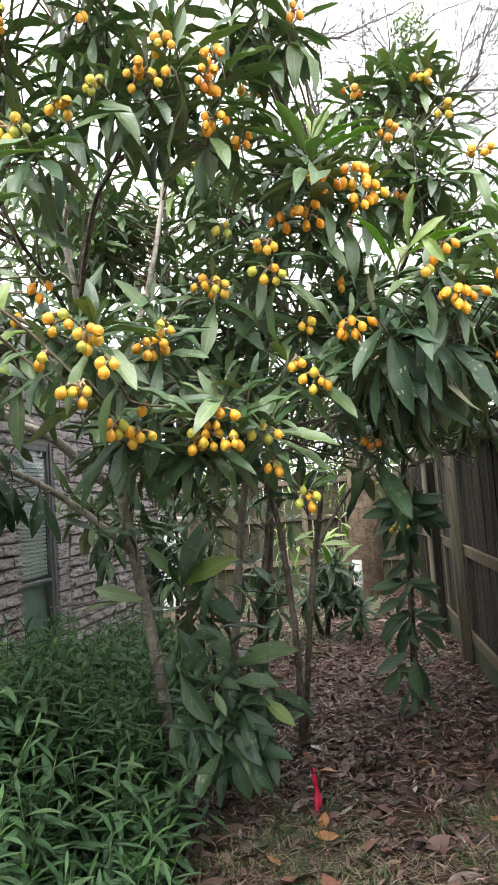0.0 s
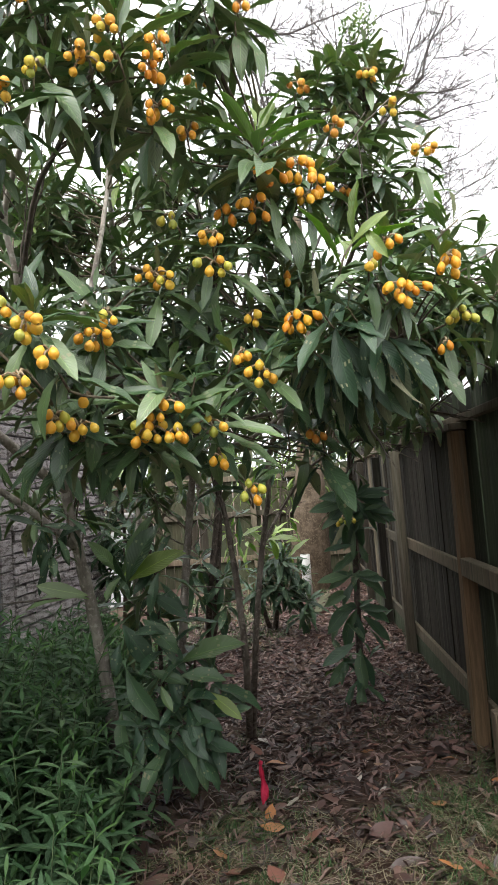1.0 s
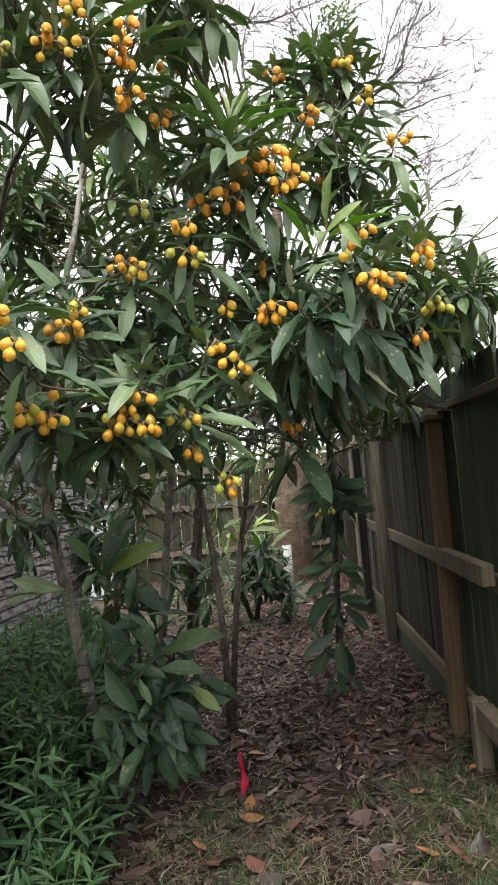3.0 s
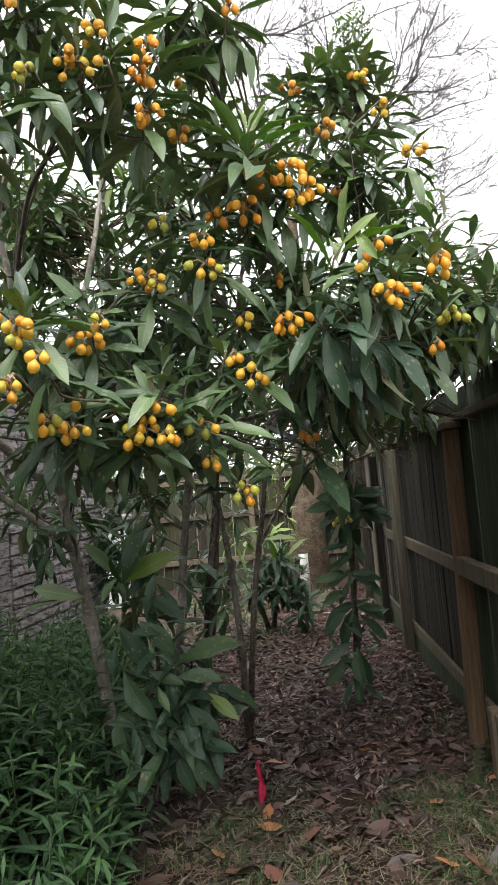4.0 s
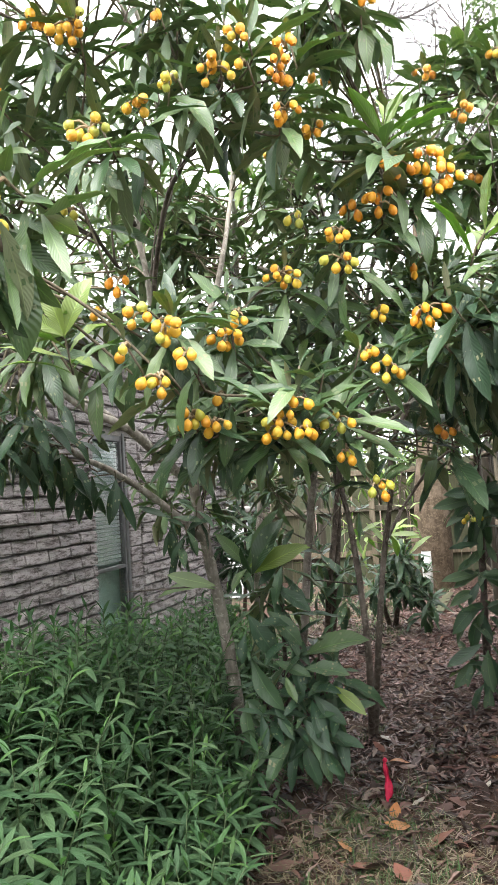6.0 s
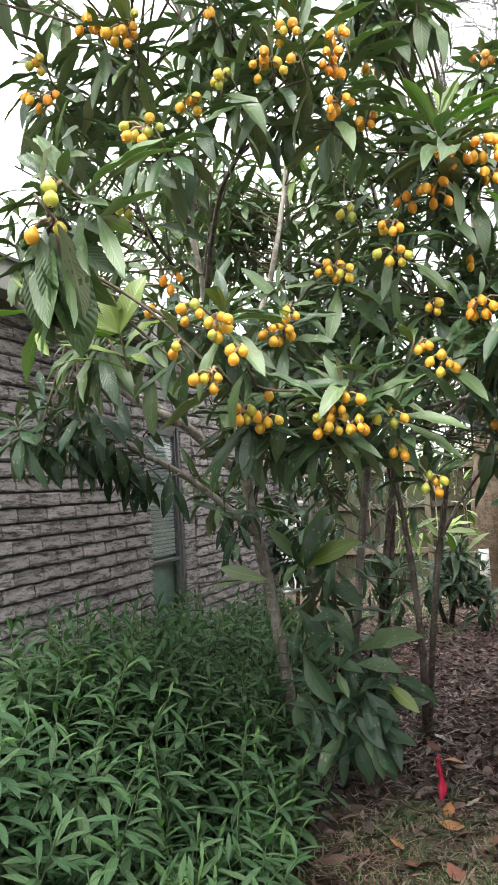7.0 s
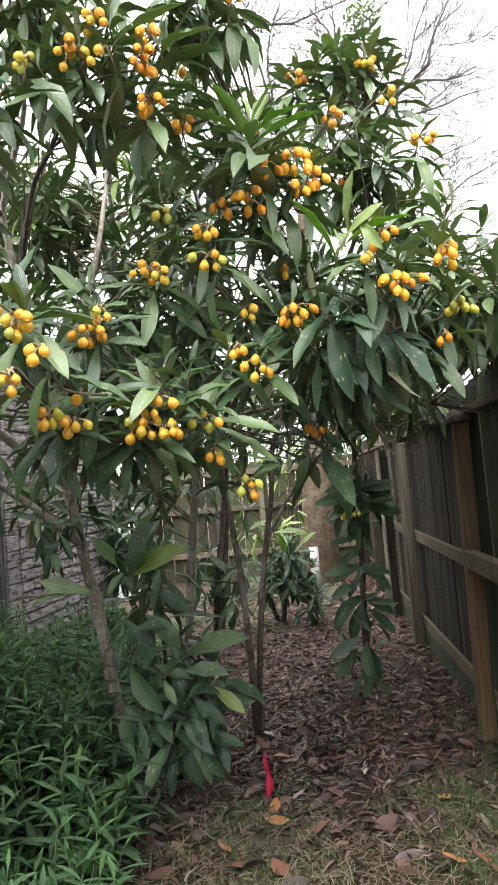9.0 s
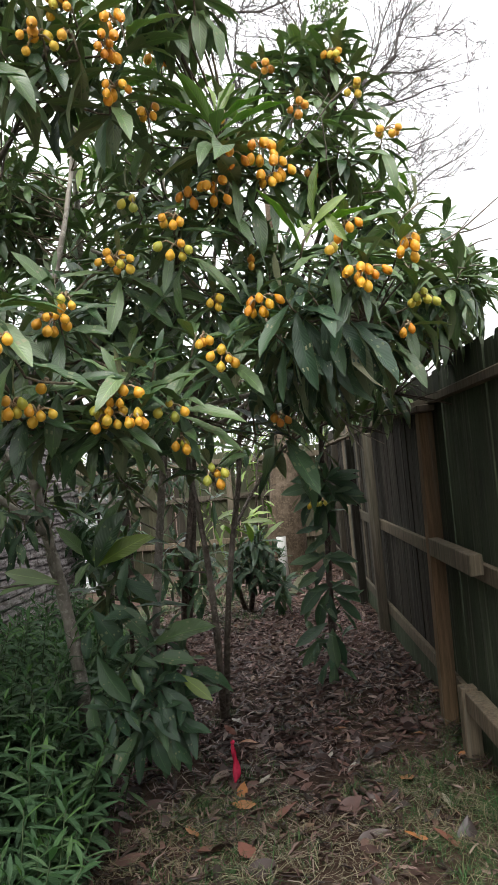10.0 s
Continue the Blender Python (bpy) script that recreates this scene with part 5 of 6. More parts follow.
young, _ = small_tree("loquat_tree", (0.428, 5.935, 0.000), "young single-stemmed loquat with whorls of dark leaves", [
    [(0.441, 6.022, -0.040), (0.465, 6.057, 0.412), (0.483, 6.029, 0.875), (0.489, 5.949, 1.339), (0.501, 5.927, 1.682), (0.547, 5.808, 2.009)]],
    [(0.494, 5.898, 1.358), (0.379, 5.895, 1.349), (0.628, 5.955, 1.308), (0.482, 5.858, 1.192), (0.490, 5.976, 0.918), (0.353, 5.993, 0.586), (0.558, 6.002, 0.530), (0.345, 5.959, 0.332), (0.527, 6.016, 0.303), (0.429, 5.969, 0.211), (0.531, 5.931, 1.641)],
    0.18, 52, "loquat trees", 0.1, 6, 190, dark=True, r0=0.026, bark=M_BARK_DARK, fruit=[((0.395, 5.613, 1.226), 3, "green"), ((0.45, 5.60, 1.222), 2, "green")])
YOUNG_LEAVES = [
    ((0.487, 5.839, 1.341), (0.303, 5.748, 1.425), 0),
    ((0.494, 5.898, 1.358), (0.695, 5.820, 1.405), 0),
    ((0.530, 5.948, 1.373), (0.495, 5.859, 1.490), 0),
    ((0.469, 5.848, 1.343), (0.226, 5.764, 1.299), 0),
    ((0.529, 5.911, 1.317), (0.707, 5.842, 1.229), 0),
    ((0.530, 5.975, 1.258), (0.733, 5.906, 1.175), 0),
    ((0.467, 5.870, 1.305), (0.284, 5.792, 1.194), 0),
    ((0.486, 5.925, 1.245), (0.387, 5.854, 1.059), 0),
    ((0.510, 5.986, 1.240), (0.511, 5.918, 1.043), 0),
    ((0.565, 5.881, 1.334), (0.634, 5.811, 1.211), 0),
    ((0.496, 5.939, 1.338), (0.581, 5.854, 1.453), 0),
    ((0.461, 5.856, 1.053), (0.291, 5.772, 1.045), 0),
    ((0.505, 5.917, 1.055), (0.546, 5.845, 0.947), 0),
    ((0.444, 5.972, 0.961), (0.336, 5.893, 0.888), 0),
    ((0.445, 5.878, 0.866), (0.237, 5.793, 0.843), 0),
    ((0.489, 5.939, 0.874), (0.647, 5.872, 0.725), 0),
    ((0.444, 6.007, 0.728), (0.258, 5.922, 0.712), 0),
    ((0.448, 5.910, 0.668), (0.239, 5.831, 0.560), 0),
    ((0.473, 5.961, 0.676), (0.639, 5.894, 0.537), 0),
    ((0.431, 6.026, 0.574), (0.343, 5.955, 0.389), 0),
    ((0.490, 5.927, 0.580), (0.644, 5.860, 0.449), 0),
    ((0.466, 5.987, 0.578), (0.444, 5.916, 0.427), 0),
    ((0.423, 5.896, 0.415), (0.222, 5.817, 0.312), 0),
    ((0.460, 5.962, 0.341), (0.534, 5.896, 0.150), 0),
    ((0.405, 6.012, 0.314), (0.262, 5.939, 0.140), 0),
    ((0.457, 5.909, 0.372), (0.411, 5.842, 0.157), 0),
    ((0.461, 5.985, 0.130), (0.400, 5.914, -0.035), 0),
    ((0.458, 6.002, 0.804), (0.375, 5.928, 0.671), 0),
    ((0.497, 5.890, 1.002), (0.375, 5.809, 0.965), 0),
]
for a, b, young_leaf in YOUNG_LEAVES:
    lone_leaf(young, a, Vector(a).lerp(Vector(b), 1.12), "dark", int(rng.integers(12, 14)), (rng.normal(0, 0.4), -0.7, 0.7))


RIGHT, UP = Vector((1, 0, 0)), Vector((0, -0.25, 1))
for centre, count, reach, flat in (((0.499, 5.868, 1.362), 13, 0.23, 0.55), ((0.534, 5.854, 1.270), 8, 0.22, 0.4), ((0.453, 5.899, 0.848), 7, 0.2, 0.4), ((0.464, 5.913, 0.637), 7, 0.21, 0.4)):
    for i in range(count):
        turn = i * 2.39996 + rng.normal(0, 0.15)
        tip = Vector(centre) + RIGHT * math.cos(turn) * reach * rng.uniform(0.85, 1.1) + UP * (math.sin(turn) * flat - 0.12) * reach - Vector((0, 0.06, 0))
        lone_leaf(young, Vector(centre) + (tip - Vector(centre)) * 0.08, tip, "dark", int(rng.integers(12, 14)), (rng.normal(0, 0.3), -0.75, 0.65))
FAR_LIME = (
    ((-0.174, 7.858, 0.977), (0.122, 7.814, 1.009), 12), ((0.015, 7.876, 0.787), (0.216, 7.819, 0.974), 13), ((-0.433, 7.849, 1.011), (-0.223, 7.797, 1.137), 12),
    ((-0.679, 7.847, 0.940), (-0.540, 7.791, 1.094), 14), ((-0.354, 7.845, 1.102), (-0.176, 7.811, 0.938), 12), ((-0.146, 7.859, 0.986), (-0.028, 7.825, 0.780), 15), ((-0.484, 7.857, 0.869), (-0.594, 7.808, 0.802), 13))
FAR_LABEL = "dark glossy-leaved loquat shrub on mulch"
far_shrub, _ = small_tree("loquat_shrub", (-0.190, 8.372, 0.000), FAR_LABEL, [
    [(-0.190, 8.504, -0.040), (-0.124, 8.405, 0.288), (-0.046, 8.385, 0.633)], [(-0.226, 8.518, -0.040), (-0.281, 8.403, 0.243), (-0.290, 8.384, 0.537)]],
    [(-0.211, 8.275, 0.718), (-0.031, 8.275, 0.789), (0.099, 8.289, 0.633), (-0.109, 8.188, 0.549), (0.107, 8.202, 0.417), (-0.035, 8.178, 0.742), (0.173, 8.116, 0.230), (-0.227, 8.188, 0.503), (-0.313, 8.380, 0.598), (0.182, 8.396, 0.555), (-0.030, 8.095, 0.472), (-0.111, 8.169, 0.845), (0.211, 8.110, 0.339), (-0.345, 8.187, 0.456)],
    0.21, 53, droop=0.75, n=16, limit=0, r0=0.03, dark=True)
for a, b, k in FAR_LIME:
    lone_leaf(far_shrub, a, b, True, k)
small_tree("loquat_shrub", (-0.110, 9.318, 0.000), "thin shrub with bright yellow-green young leaves", [
    [(-0.102, 9.457, -0.040), (-0.060, 9.092, 0.549), (0.032, 9.066, 0.993), (0.015, 9.041, 1.381)]],
    [(-0.027, 8.969, 0.908), (-0.211, 8.959, 0.988), (-0.477, 9.055, 0.940), (0.062, 9.055, 1.184), (-0.632, 9.046, 1.018)],
    0.26, 54, droop=0.4, n=7, limit=0, lime=(0, 1, 2, 3, 4), r0=0.014)
small_tree("loquat_tree", (-0.779, 7.675, 0.000), "dark-stemmed loquat tree further back", [
    [(-0.814, 7.849, -0.040), (-0.723, 7.571, 0.531), (-0.616, 7.535, 1.144), (-0.495, 7.396, 1.802), (-0.330, 7.167, 2.320)], [(-0.769, 7.835, -0.040), (-0.669, 7.671, 0.563), (-0.583, 7.626, 1.292), (-0.615, 7.589, 1.875)]],
    [(-0.779, 7.445, 0.909), (-0.540, 7.463, 0.736), (-0.857, 7.462, 0.610), (-0.629, 7.379, 2.018), (-0.325, 7.389, 1.991), (-0.105, 7.383, 2.176), (-0.823, 7.366, 2.136), (-0.450, 7.365, 2.308), (0.080, 7.402, 1.956), (-1.035, 7.365, 2.053), (0.322, 7.623, 1.740), (-0.537, 7.479, 0.480), (-0.857, 7.247, 0.839), (-0.359, 7.734, 1.269), (-0.823, 7.619, 1.313), (-0.046, 7.711, 1.777), (0.548, 7.724, 1.832), (-0.923, 7.398, 1.584), (-0.695, 7.606, 1.566), (-0.433, 7.766, 0.740)],
    0.22, 55, "loquat trees", 0.85, 13, 0, r0=0.034, dark=True)
small_tree("loquat_shrub", (-2.006, 9.427, 0.000), "dark leafy loquat shrub near the brick wall", [
    [(-2.018, 9.463, -0.040), (-1.540, 7.823, 0.934), (-1.520, 7.689, 1.478)]],
    [(-1.494, 7.590, 1.477), (-1.323, 7.604, 1.331), (-1.658, 7.589, 1.413), (-1.223, 7.592, 1.559), (-1.165, 7.627, 1.027), (-1.289, 7.637, 0.827), (-1.402, 7.583, 1.627), (-1.216, 7.453, 0.591), (-1.526, 7.311, 1.110), (-1.440, 7.324, 0.952), (-1.577, 7.329, 0.814), (-1.563, 7.203, 1.221), (-1.323, 7.214, 1.150), (-1.459, 7.230, 0.842), (-1.607, 7.216, 1.003)],
    0.21, 56, droop=0.9, n=14, limit=0, r0=0.028, dark=True)
small_tree("loquat_shrub", (-0.135, 12.190, 0.000), "sunlit yellow-green shrub by the back fence", [
    [(-0.141, 12.484, -0.040), (-0.073, 11.462, 1.106), (0.045, 11.411, 1.945)]],
    [(0.084, 11.445, 1.432), (0.275, 11.435, 1.670), (-0.047, 11.414, 1.868), (0.467, 11.425, 1.908), (-0.246, 11.429, 1.546), (0.229, 11.407, 2.099), (-0.392, 11.408, 1.813), (0.605, 11.452, 1.556), (0.075, 11.391, 2.282), (-0.676, 11.420, 1.498), (1.272, 11.420, 2.347), (1.540, 11.418, 2.494), (1.217, 11.396, 2.692)],
    0.24, 57, droop=0.6, n=8, limit=0, lime=tuple(range(13)), r0=0.02)


# ---- large bare tree behind ----
def bare_tree():
    rng = np.random.default_rng(61)
    tree = thing("bare_tree", (0.271, 10.813, 0.000), "large leafless tree with thick brown trunk and fine grey twigs", "tree")
    trunk = spline([(*p, 0) for p in ((0.290, 11.137, -0.100), (0.331, 10.903, 0.614), (0.364, 10.863, 1.250), (0.455, 10.874, 2.692), (0.492, 10.881, 4.170), (0.517, 10.907, 5.350))], 0.2)[:, :3]
    g = Geo()
    rad = np.interp(np.linspace(0, 1, len(trunk)), [0, 0.05, 0.2, 0.55, 1], [0.36, 0.28, 0.24, 0.13, 0.07])
    g.tube(trunk, rad, 18, 0.03, rng)
    hang("trunk", g.mesh("trunk", [M_BARK_FAR]), tree)
    twigs = Geo()

    def grow(line, r0, r1, level):
        line = np.asarray(line)
        if level == 0:
            b = Geo()
            b.tube(line, np.linspace(r0, r1, len(line)), 7)
            hang("branch", b.mesh("branch", [M_BARE]), tree)
        else:
            twigs.tube(line, np.linspace(r0, r1, len(line)), 3, cap=False)
        if level == 3:
            return
        length = np.linalg.norm(np.diff(line, axis=0), axis=1).sum()
        count = int(length * (9.5, 7.5, 2.5)[level])
        for _ in range(count):
            s = rng.uniform(0.22, 0.98)
            k = min(len(line) - 2, int(s * (len(line) - 1)))
            d = line[k + 1] - line[k]
            d /= np.linalg.norm(d) + 1e-9
            side = rng.normal(0, 1, 3)
            side -= d * (side @ d)
            side /= np.linalg.norm(side) + 1e-9
            w = rng.uniform(0.5, 1.0)
            d2 = d * (1 - 0.45 * w) + side * w * 0.95 + np.array([0.12, 0, 0.25])
            d2 /= np.linalg.norm(d2)
            ln = max(0.16, min(length, 2.6) * rng.uniform(0.25, 0.62) * (1.1 - 0.5 * s))
            n = max(3, int(ln / 0.12))
            p, pts = line[k].copy(), [line[k].copy()]
            curl = rng.normal(0, 0.10, 3)
            for _ in range(n):
                d2 = d2 + rng.normal(0, 0.11, 3) + curl + np.array([0, 0, 0.01])
                d2 /= np.linalg.norm(d2)
                p = p + d2 * ln / n
                pts.append(p.copy())
            r = (r0 + (r1 - r0) * s) * 0.55
            grow(pts, max(r, 0.0048), 0.0026, level + 1)

    # boughs that leave the trunk behind the crowns and reach out over the fence
    boughs = (
        ((0.50, 10.88, 4.3), (1.15, 10.75, 5.65), (1.73, 10.70, 6.42), (2.10, 10.82, 6.86), (2.52, 10.94, 7.31), (2.77, 11.06, 7.61), (3.24, 11.18, 7.69), (3.52, 11.30, 7.84), (3.93, 11.42, 7.90)),
        ((1.30, 10.74, 5.85), (1.77, 10.70, 6.32), (2.33, 10.82, 6.52), (2.72, 10.94, 6.68), (3.17, 11.06, 6.87), (3.53, 11.18, 6.97), (3.83, 11.30, 7.32)),
        ((1.73, 10.70, 6.42), (1.99, 10.70, 6.80), (2.33, 10.82, 7.02), (2.76, 10.94, 7.02), (3.15, 11.06, 7.13), (3.57, 11.18, 7.37)),
        ((0.50, 10.85, 3.6), (1.40, 10.75, 4.2), (2.22, 10.70, 4.86), (2.54, 10.82, 5.23), (2.96, 10.94, 5.56), (3.28, 11.06, 5.76), (3.60, 11.18, 5.97), (3.96, 11.30, 6.40)),
        ((1.40, 10.75, 4.2), (1.80, 10.70, 5.0), (2.17, 10.70, 5.57), (2.52, 10.82, 5.86), (3.01, 10.94, 6.05), (3.42, 11.06, 6.30)),
        ((1.55, 10.70, 6.18), (1.93, 10.70, 6.67), (2.23, 10.82, 7.35), (2.44, 10.94, 7.88), (2.64, 11.06, 8.32), (2.85, 11.18, 8.77)),
        ((2.30, 10.85, 7.05), (2.46, 10.70, 7.16), (2.67, 10.82, 7.77), (2.88, 10.94, 8.20), (3.13, 11.06, 8.65)),
        ((0.52, 10.90, 5.1), (0.95, 10.75, 6.5), (1.39, 10.70, 7.46), (1.67, 10.82, 7.97), (1.99, 10.94, 8.30), (2.52, 11.06, 8.50), (2.98, 11.18, 8.66)),
        ((0.52, 10.91, 5.3), (0.85, 10.80, 6.6), (0.96, 10.70, 7.50), (0.96, 10.82, 8.05), (1.01, 10.94, 8.51), (1.11, 11.06, 8.97)),
        ((0.51, 10.91, 5.2), (0.25, 10.80, 6.7), (0.23, 10.70, 7.68), (0.37, 10.82, 8.16), (0.52, 10.94, 8.56), (0.74, 11.06, 8.97)),
        ((-0.30, 10.75, 7.75), (0.08, 10.70, 8.02), (0.62, 10.82, 8.11), (1.09, 10.94, 8.31), (1.48, 11.06, 8.52), (1.93, 11.18, 8.78)),
        ((0.51, 10.91, 5.2), (-0.20, 10.80, 6.8), (-0.47, 10.70, 7.84), (-0.35, 10.82, 8.38), (-0.14, 10.94, 8.83)),
        ((0.25, 10.80, 6.7), (0.05, 10.70, 7.65), (-0.05, 10.82, 8.21), (0.08, 10.94, 8.71), (0.24, 11.06, 9.07)),
        ((0.51, 10.91, 5.3), (-0.36, 11.61, 6.46), (-1.65, 11.97, 8.21), (-2.55, 11.85, 9.69)),
    )
    for pts in boughs:
        ln = spline([(*p, 0) for p in pts], 0.25)[:, :3]
        grow(ln + rng.normal(0, 0.012, ln.shape), 0.024, 0.005, 0)
    hang("twig_mass", twigs.mesh("twig_mass", [M_BARE]), tree, "fine grey leafless twigs", kind="stuff")
    mist = Geo()
    c = np.array((1.632, 10.671, 7.969))
    for _ in range(230):
        q = rng.normal(0, 1, 3)
        q = q / np.linalg.norm(q) * rng.uniform(0, 1) ** 0.5 * np.array([0.30, 0.25, 0.33])
        v, f, uv, idx = COARSE[int(rng.integers(8))]
        a = np.array(frame_of((c + q).tolist(), rng.normal(0, 1, 3).tolist(), (0, 0, 1), rng.uniform(0.05, 0.08)))
        half = len(f) // 2
        mist.add((v * np.array([1.7, 1, 1]))[: len(v) // 2] @ a[:3, :3].T + a[:3, 3], f[:half], uv[: len(v) // 2])
    hang("mistletoe", mist.mesh("mistletoe", [M_FAR]), tree, "small tuft of bright green leaves among twigs", kind="stuff")


bare_tree()


# ---- growth beyond the back fence ----
def far_hedge():
    rng = np.random.default_rng(66)
    g = Geo()
    for _ in range(5200):
        x, y = rng.uniform(-6.0, 2.2), rng.uniform(12.9, 14.2)
        top = 2.25 + 0.75 * noise.noise((x * 0.9, 4.0, 0)) + 0.35 * noise.noise((x * 2.7, 1.0, 7))
        z = 0.9 + (top - 0.9) * rng.random() ** 0.75
        if noise.noise((x * 2.2, y * 2.2, z * 2.2)) < -0.12:
            continue
        v, f, uv, idx = COARSE[int(rng.integers(8))]
        half = len(f) // 2
        a = np.array(frame_of((x, y, z), (rng.normal(0, 1), rng.normal(0, 1), rng.normal(-0.2, 0.7)), (0, -0.3, 1), rng.uniform(0.10, 0.2)))
        g.add((v * np.array([1.3, 1, 1]))[: len(v) // 2] @ a[:3, :3].T + a[:3, 3], f[:half], uv[: len(v) // 2])
    for _ in range(40):
        x, y = rng.uniform(-6.0, 2.2), rng.uniform(13.0, 14.0)
        lean = rng.normal(0, 0.25, 2)
        g.tube([(x, y, -0.1), (x + lean[0] * 0.5, y + lean[1] * 0.3, 1.2), (x + lean[0], y + lean[1] * 0.5, 2.3)], [0.02, 0.014, 0.006], 5)
    ob = new("far_hedge", g.mesh("far_hedge", [M_HEDGE]))
    tagged(ob, "loose yellow-green shrubs growing beyond the back fence", "hedge", kind="stuff")


far_hedge()


# ---- herb bed along the wall ----
def herb_leaf(seed):
    return leaf_shape(seed, 6, 2, 0.195, 0.15 + 0.25 * (seed % 3), 0.3, 0.0, False, 0.52)


HERB_LEAF = [herb_leaf(200 + k) for k in range(6)]


def herb_mesh(seed, tall):
    """Upright stems set all round with narrow leaves: the oldest hang, the topmost stand up in a bright tuft."""
    rng = np.random.default_rng(seed)
    leaves, stems = Geo(), []
    for s in range(int(rng.integers(2, 5))):
        lean = rng.normal(0, 0.15, 2)
        root = np.array([*rng.normal(0, 0.045, 2), -0.04])
        h = tall * rng.uniform(0.72, 1.08)
        pts = np.array([root + np.array([lean[0] * h * t ** 1.5, lean[1] * h * t ** 1.5, h * t]) for t in np.linspace(0, 1, 6)])
        st = Geo()
        st.tube(pts, np.linspace(0.004, 0.0018, 6), 5)
        stems.append(st.mesh("stem", [M_HERB_STEM]))
        nodes = int(h / 0.019)
        turn = rng.uniform(0, 6.28)
        for k in range(3, nodes + 1):
            t = k / nodes
            if t < 0.4 and rng.random() < 0.55:
                continue
            at = root + np.array([lean[0] * h * t ** 1.5, lean[1] * h * t ** 1.5, h * t])
            az = turn + k * 2.39996 + rng.normal(0, 0.25)
            left = nodes - k
            up = (1.5 - 0.36 * left if left < 4 else 0.3 - 0.055 * (left - 4)) + rng.normal(0, 0.17)
            v, f, uv, idx = HERB_LEAF[int(rng.integers(6))]
            size = rng.uniform(0.105, 0.155) * (0.5 + 0.12 * left if left < 4 else 1.0)
            m = np.array(frame_of(at.tolist(), (math.cos(az), math.sin(az), max(-0.75, up)), (0, 0, 1), size))
            leaves.add(v @ m[:3, :3].T + m[:3, 3], f, uv, [1 if left < 3 else 0] * len(f))
    return leaves.mesh("foliage", [M_HERB, M_HERB_TIP]), stems


def herb_bed():
    rng = np.random.default_rng(71)
    kinds = [herb_mesh(300 + k, 0.34 + 0.085 * k) for k in range(9)]
    placed = 0
    tries = 0
    spots = []
    while placed < 298 and tries < 9000:
        tries += 1
        x, y = rng.uniform(-1.78, -0.5), rng.uniform(2.15, 6.9)
        edge = -0.62 - 0.06 * math.sin(y * 2.1) - 0.17 * max(0.0, y - 3.9) if y < 5 else -1.0
        if x > edge or (x + 0.9) ** 2 + (y - 4.72) ** 2 < 0.03 or x < -1.87 - (5.4 - y) * 0.0875 + 0.12:
            continue
        if any((x - a) ** 2 + (y - b) ** 2 < 0.0085 for a, b in spots):
            continue
        if (x - 0.05) ** 2 + (y - 1.4) ** 2 < 1.05:
            continue
        spots.append((x, y))
        # tallest by the wall, low at the open rim
        rim = min(1.0, (edge - x) / 0.75)
        k = int(np.clip(rng.normal(1.6 + 5.2 * rim ** 0.8 - (0.9 if y > 4.6 else 0), 0.9), 0, 8))
        if x < -1.1 and y < 4.4:
            k = int(rng.integers(7, 9))
        ob = thing("herb_plant", (x, y, 0), "upright green herb with narrow lance-shaped leaves", "plant", "herb bed")
        fol, stem = kinds[k]
        for nm, me in [("foliage", fol)] + [("stem", s) for s in stem]:
            c = new(nm, me)
            c.parent = ob
        ob.rotation_euler = (rng.normal(0, 0.08), rng.normal(0, 0.08), rng.uniform(0, 6.28))
        if x < -1.2 and y < 4.2:
            ob.scale = (1.0, 1.0, 1.14)
        placed += 1


herb_bed()


# ---- leaf litter, fallen leaves, grass ----
def ground_z(x, y):
    return 0.022 * noise.noise((x * 1.3, y * 1.3, 0)) + 0.010 * noise.noise((x * 6, y * 6, 3)) + 0.006 * noise.noise((x * 19, y * 19, 5)) - 0.01


def dead_leaf(seed, flat=False):
    rng = np.random.default_rng(seed)
    curl, roll, width = rng.uniform(-0.6, 0.9), rng.uniform(-1.7, 1.7), rng.uniform(0.17, 0.36)
    if flat:
        curl, roll, width = curl * 0.3, roll * 0.35, width * 1.8
    v, uv = [], []
    for i in range(6):
        s = i / 5
        w = width / 2 * math.sin(math.pi * min(1, 0.04 + 0.96 * s) ** 0.8) + 0.01
        for j in range(3):
            u = j - 1
            v.append((u * w * math.cos(roll * abs(u) * 0.8), s, abs(u) * w * math.sin(roll * 0.8) + curl * (s - 0.5) ** 2 + rng.normal(0, 0.02)))
            uv.append((j / 2, s))
    f = [[i * 3 + j, i * 3 + j + 1, (i + 1) * 3 + j + 1, (i + 1) * 3 + j] for i in range(5) for j in range(2)]
    return np.array(v) - np.array([0, 0.5, 0]), f, np.array(uv)


DEAD = [dead_leaf(400 + k) for k in range(14)]
FLAT = [dead_leaf(430 + k, True) for k in range(10)]


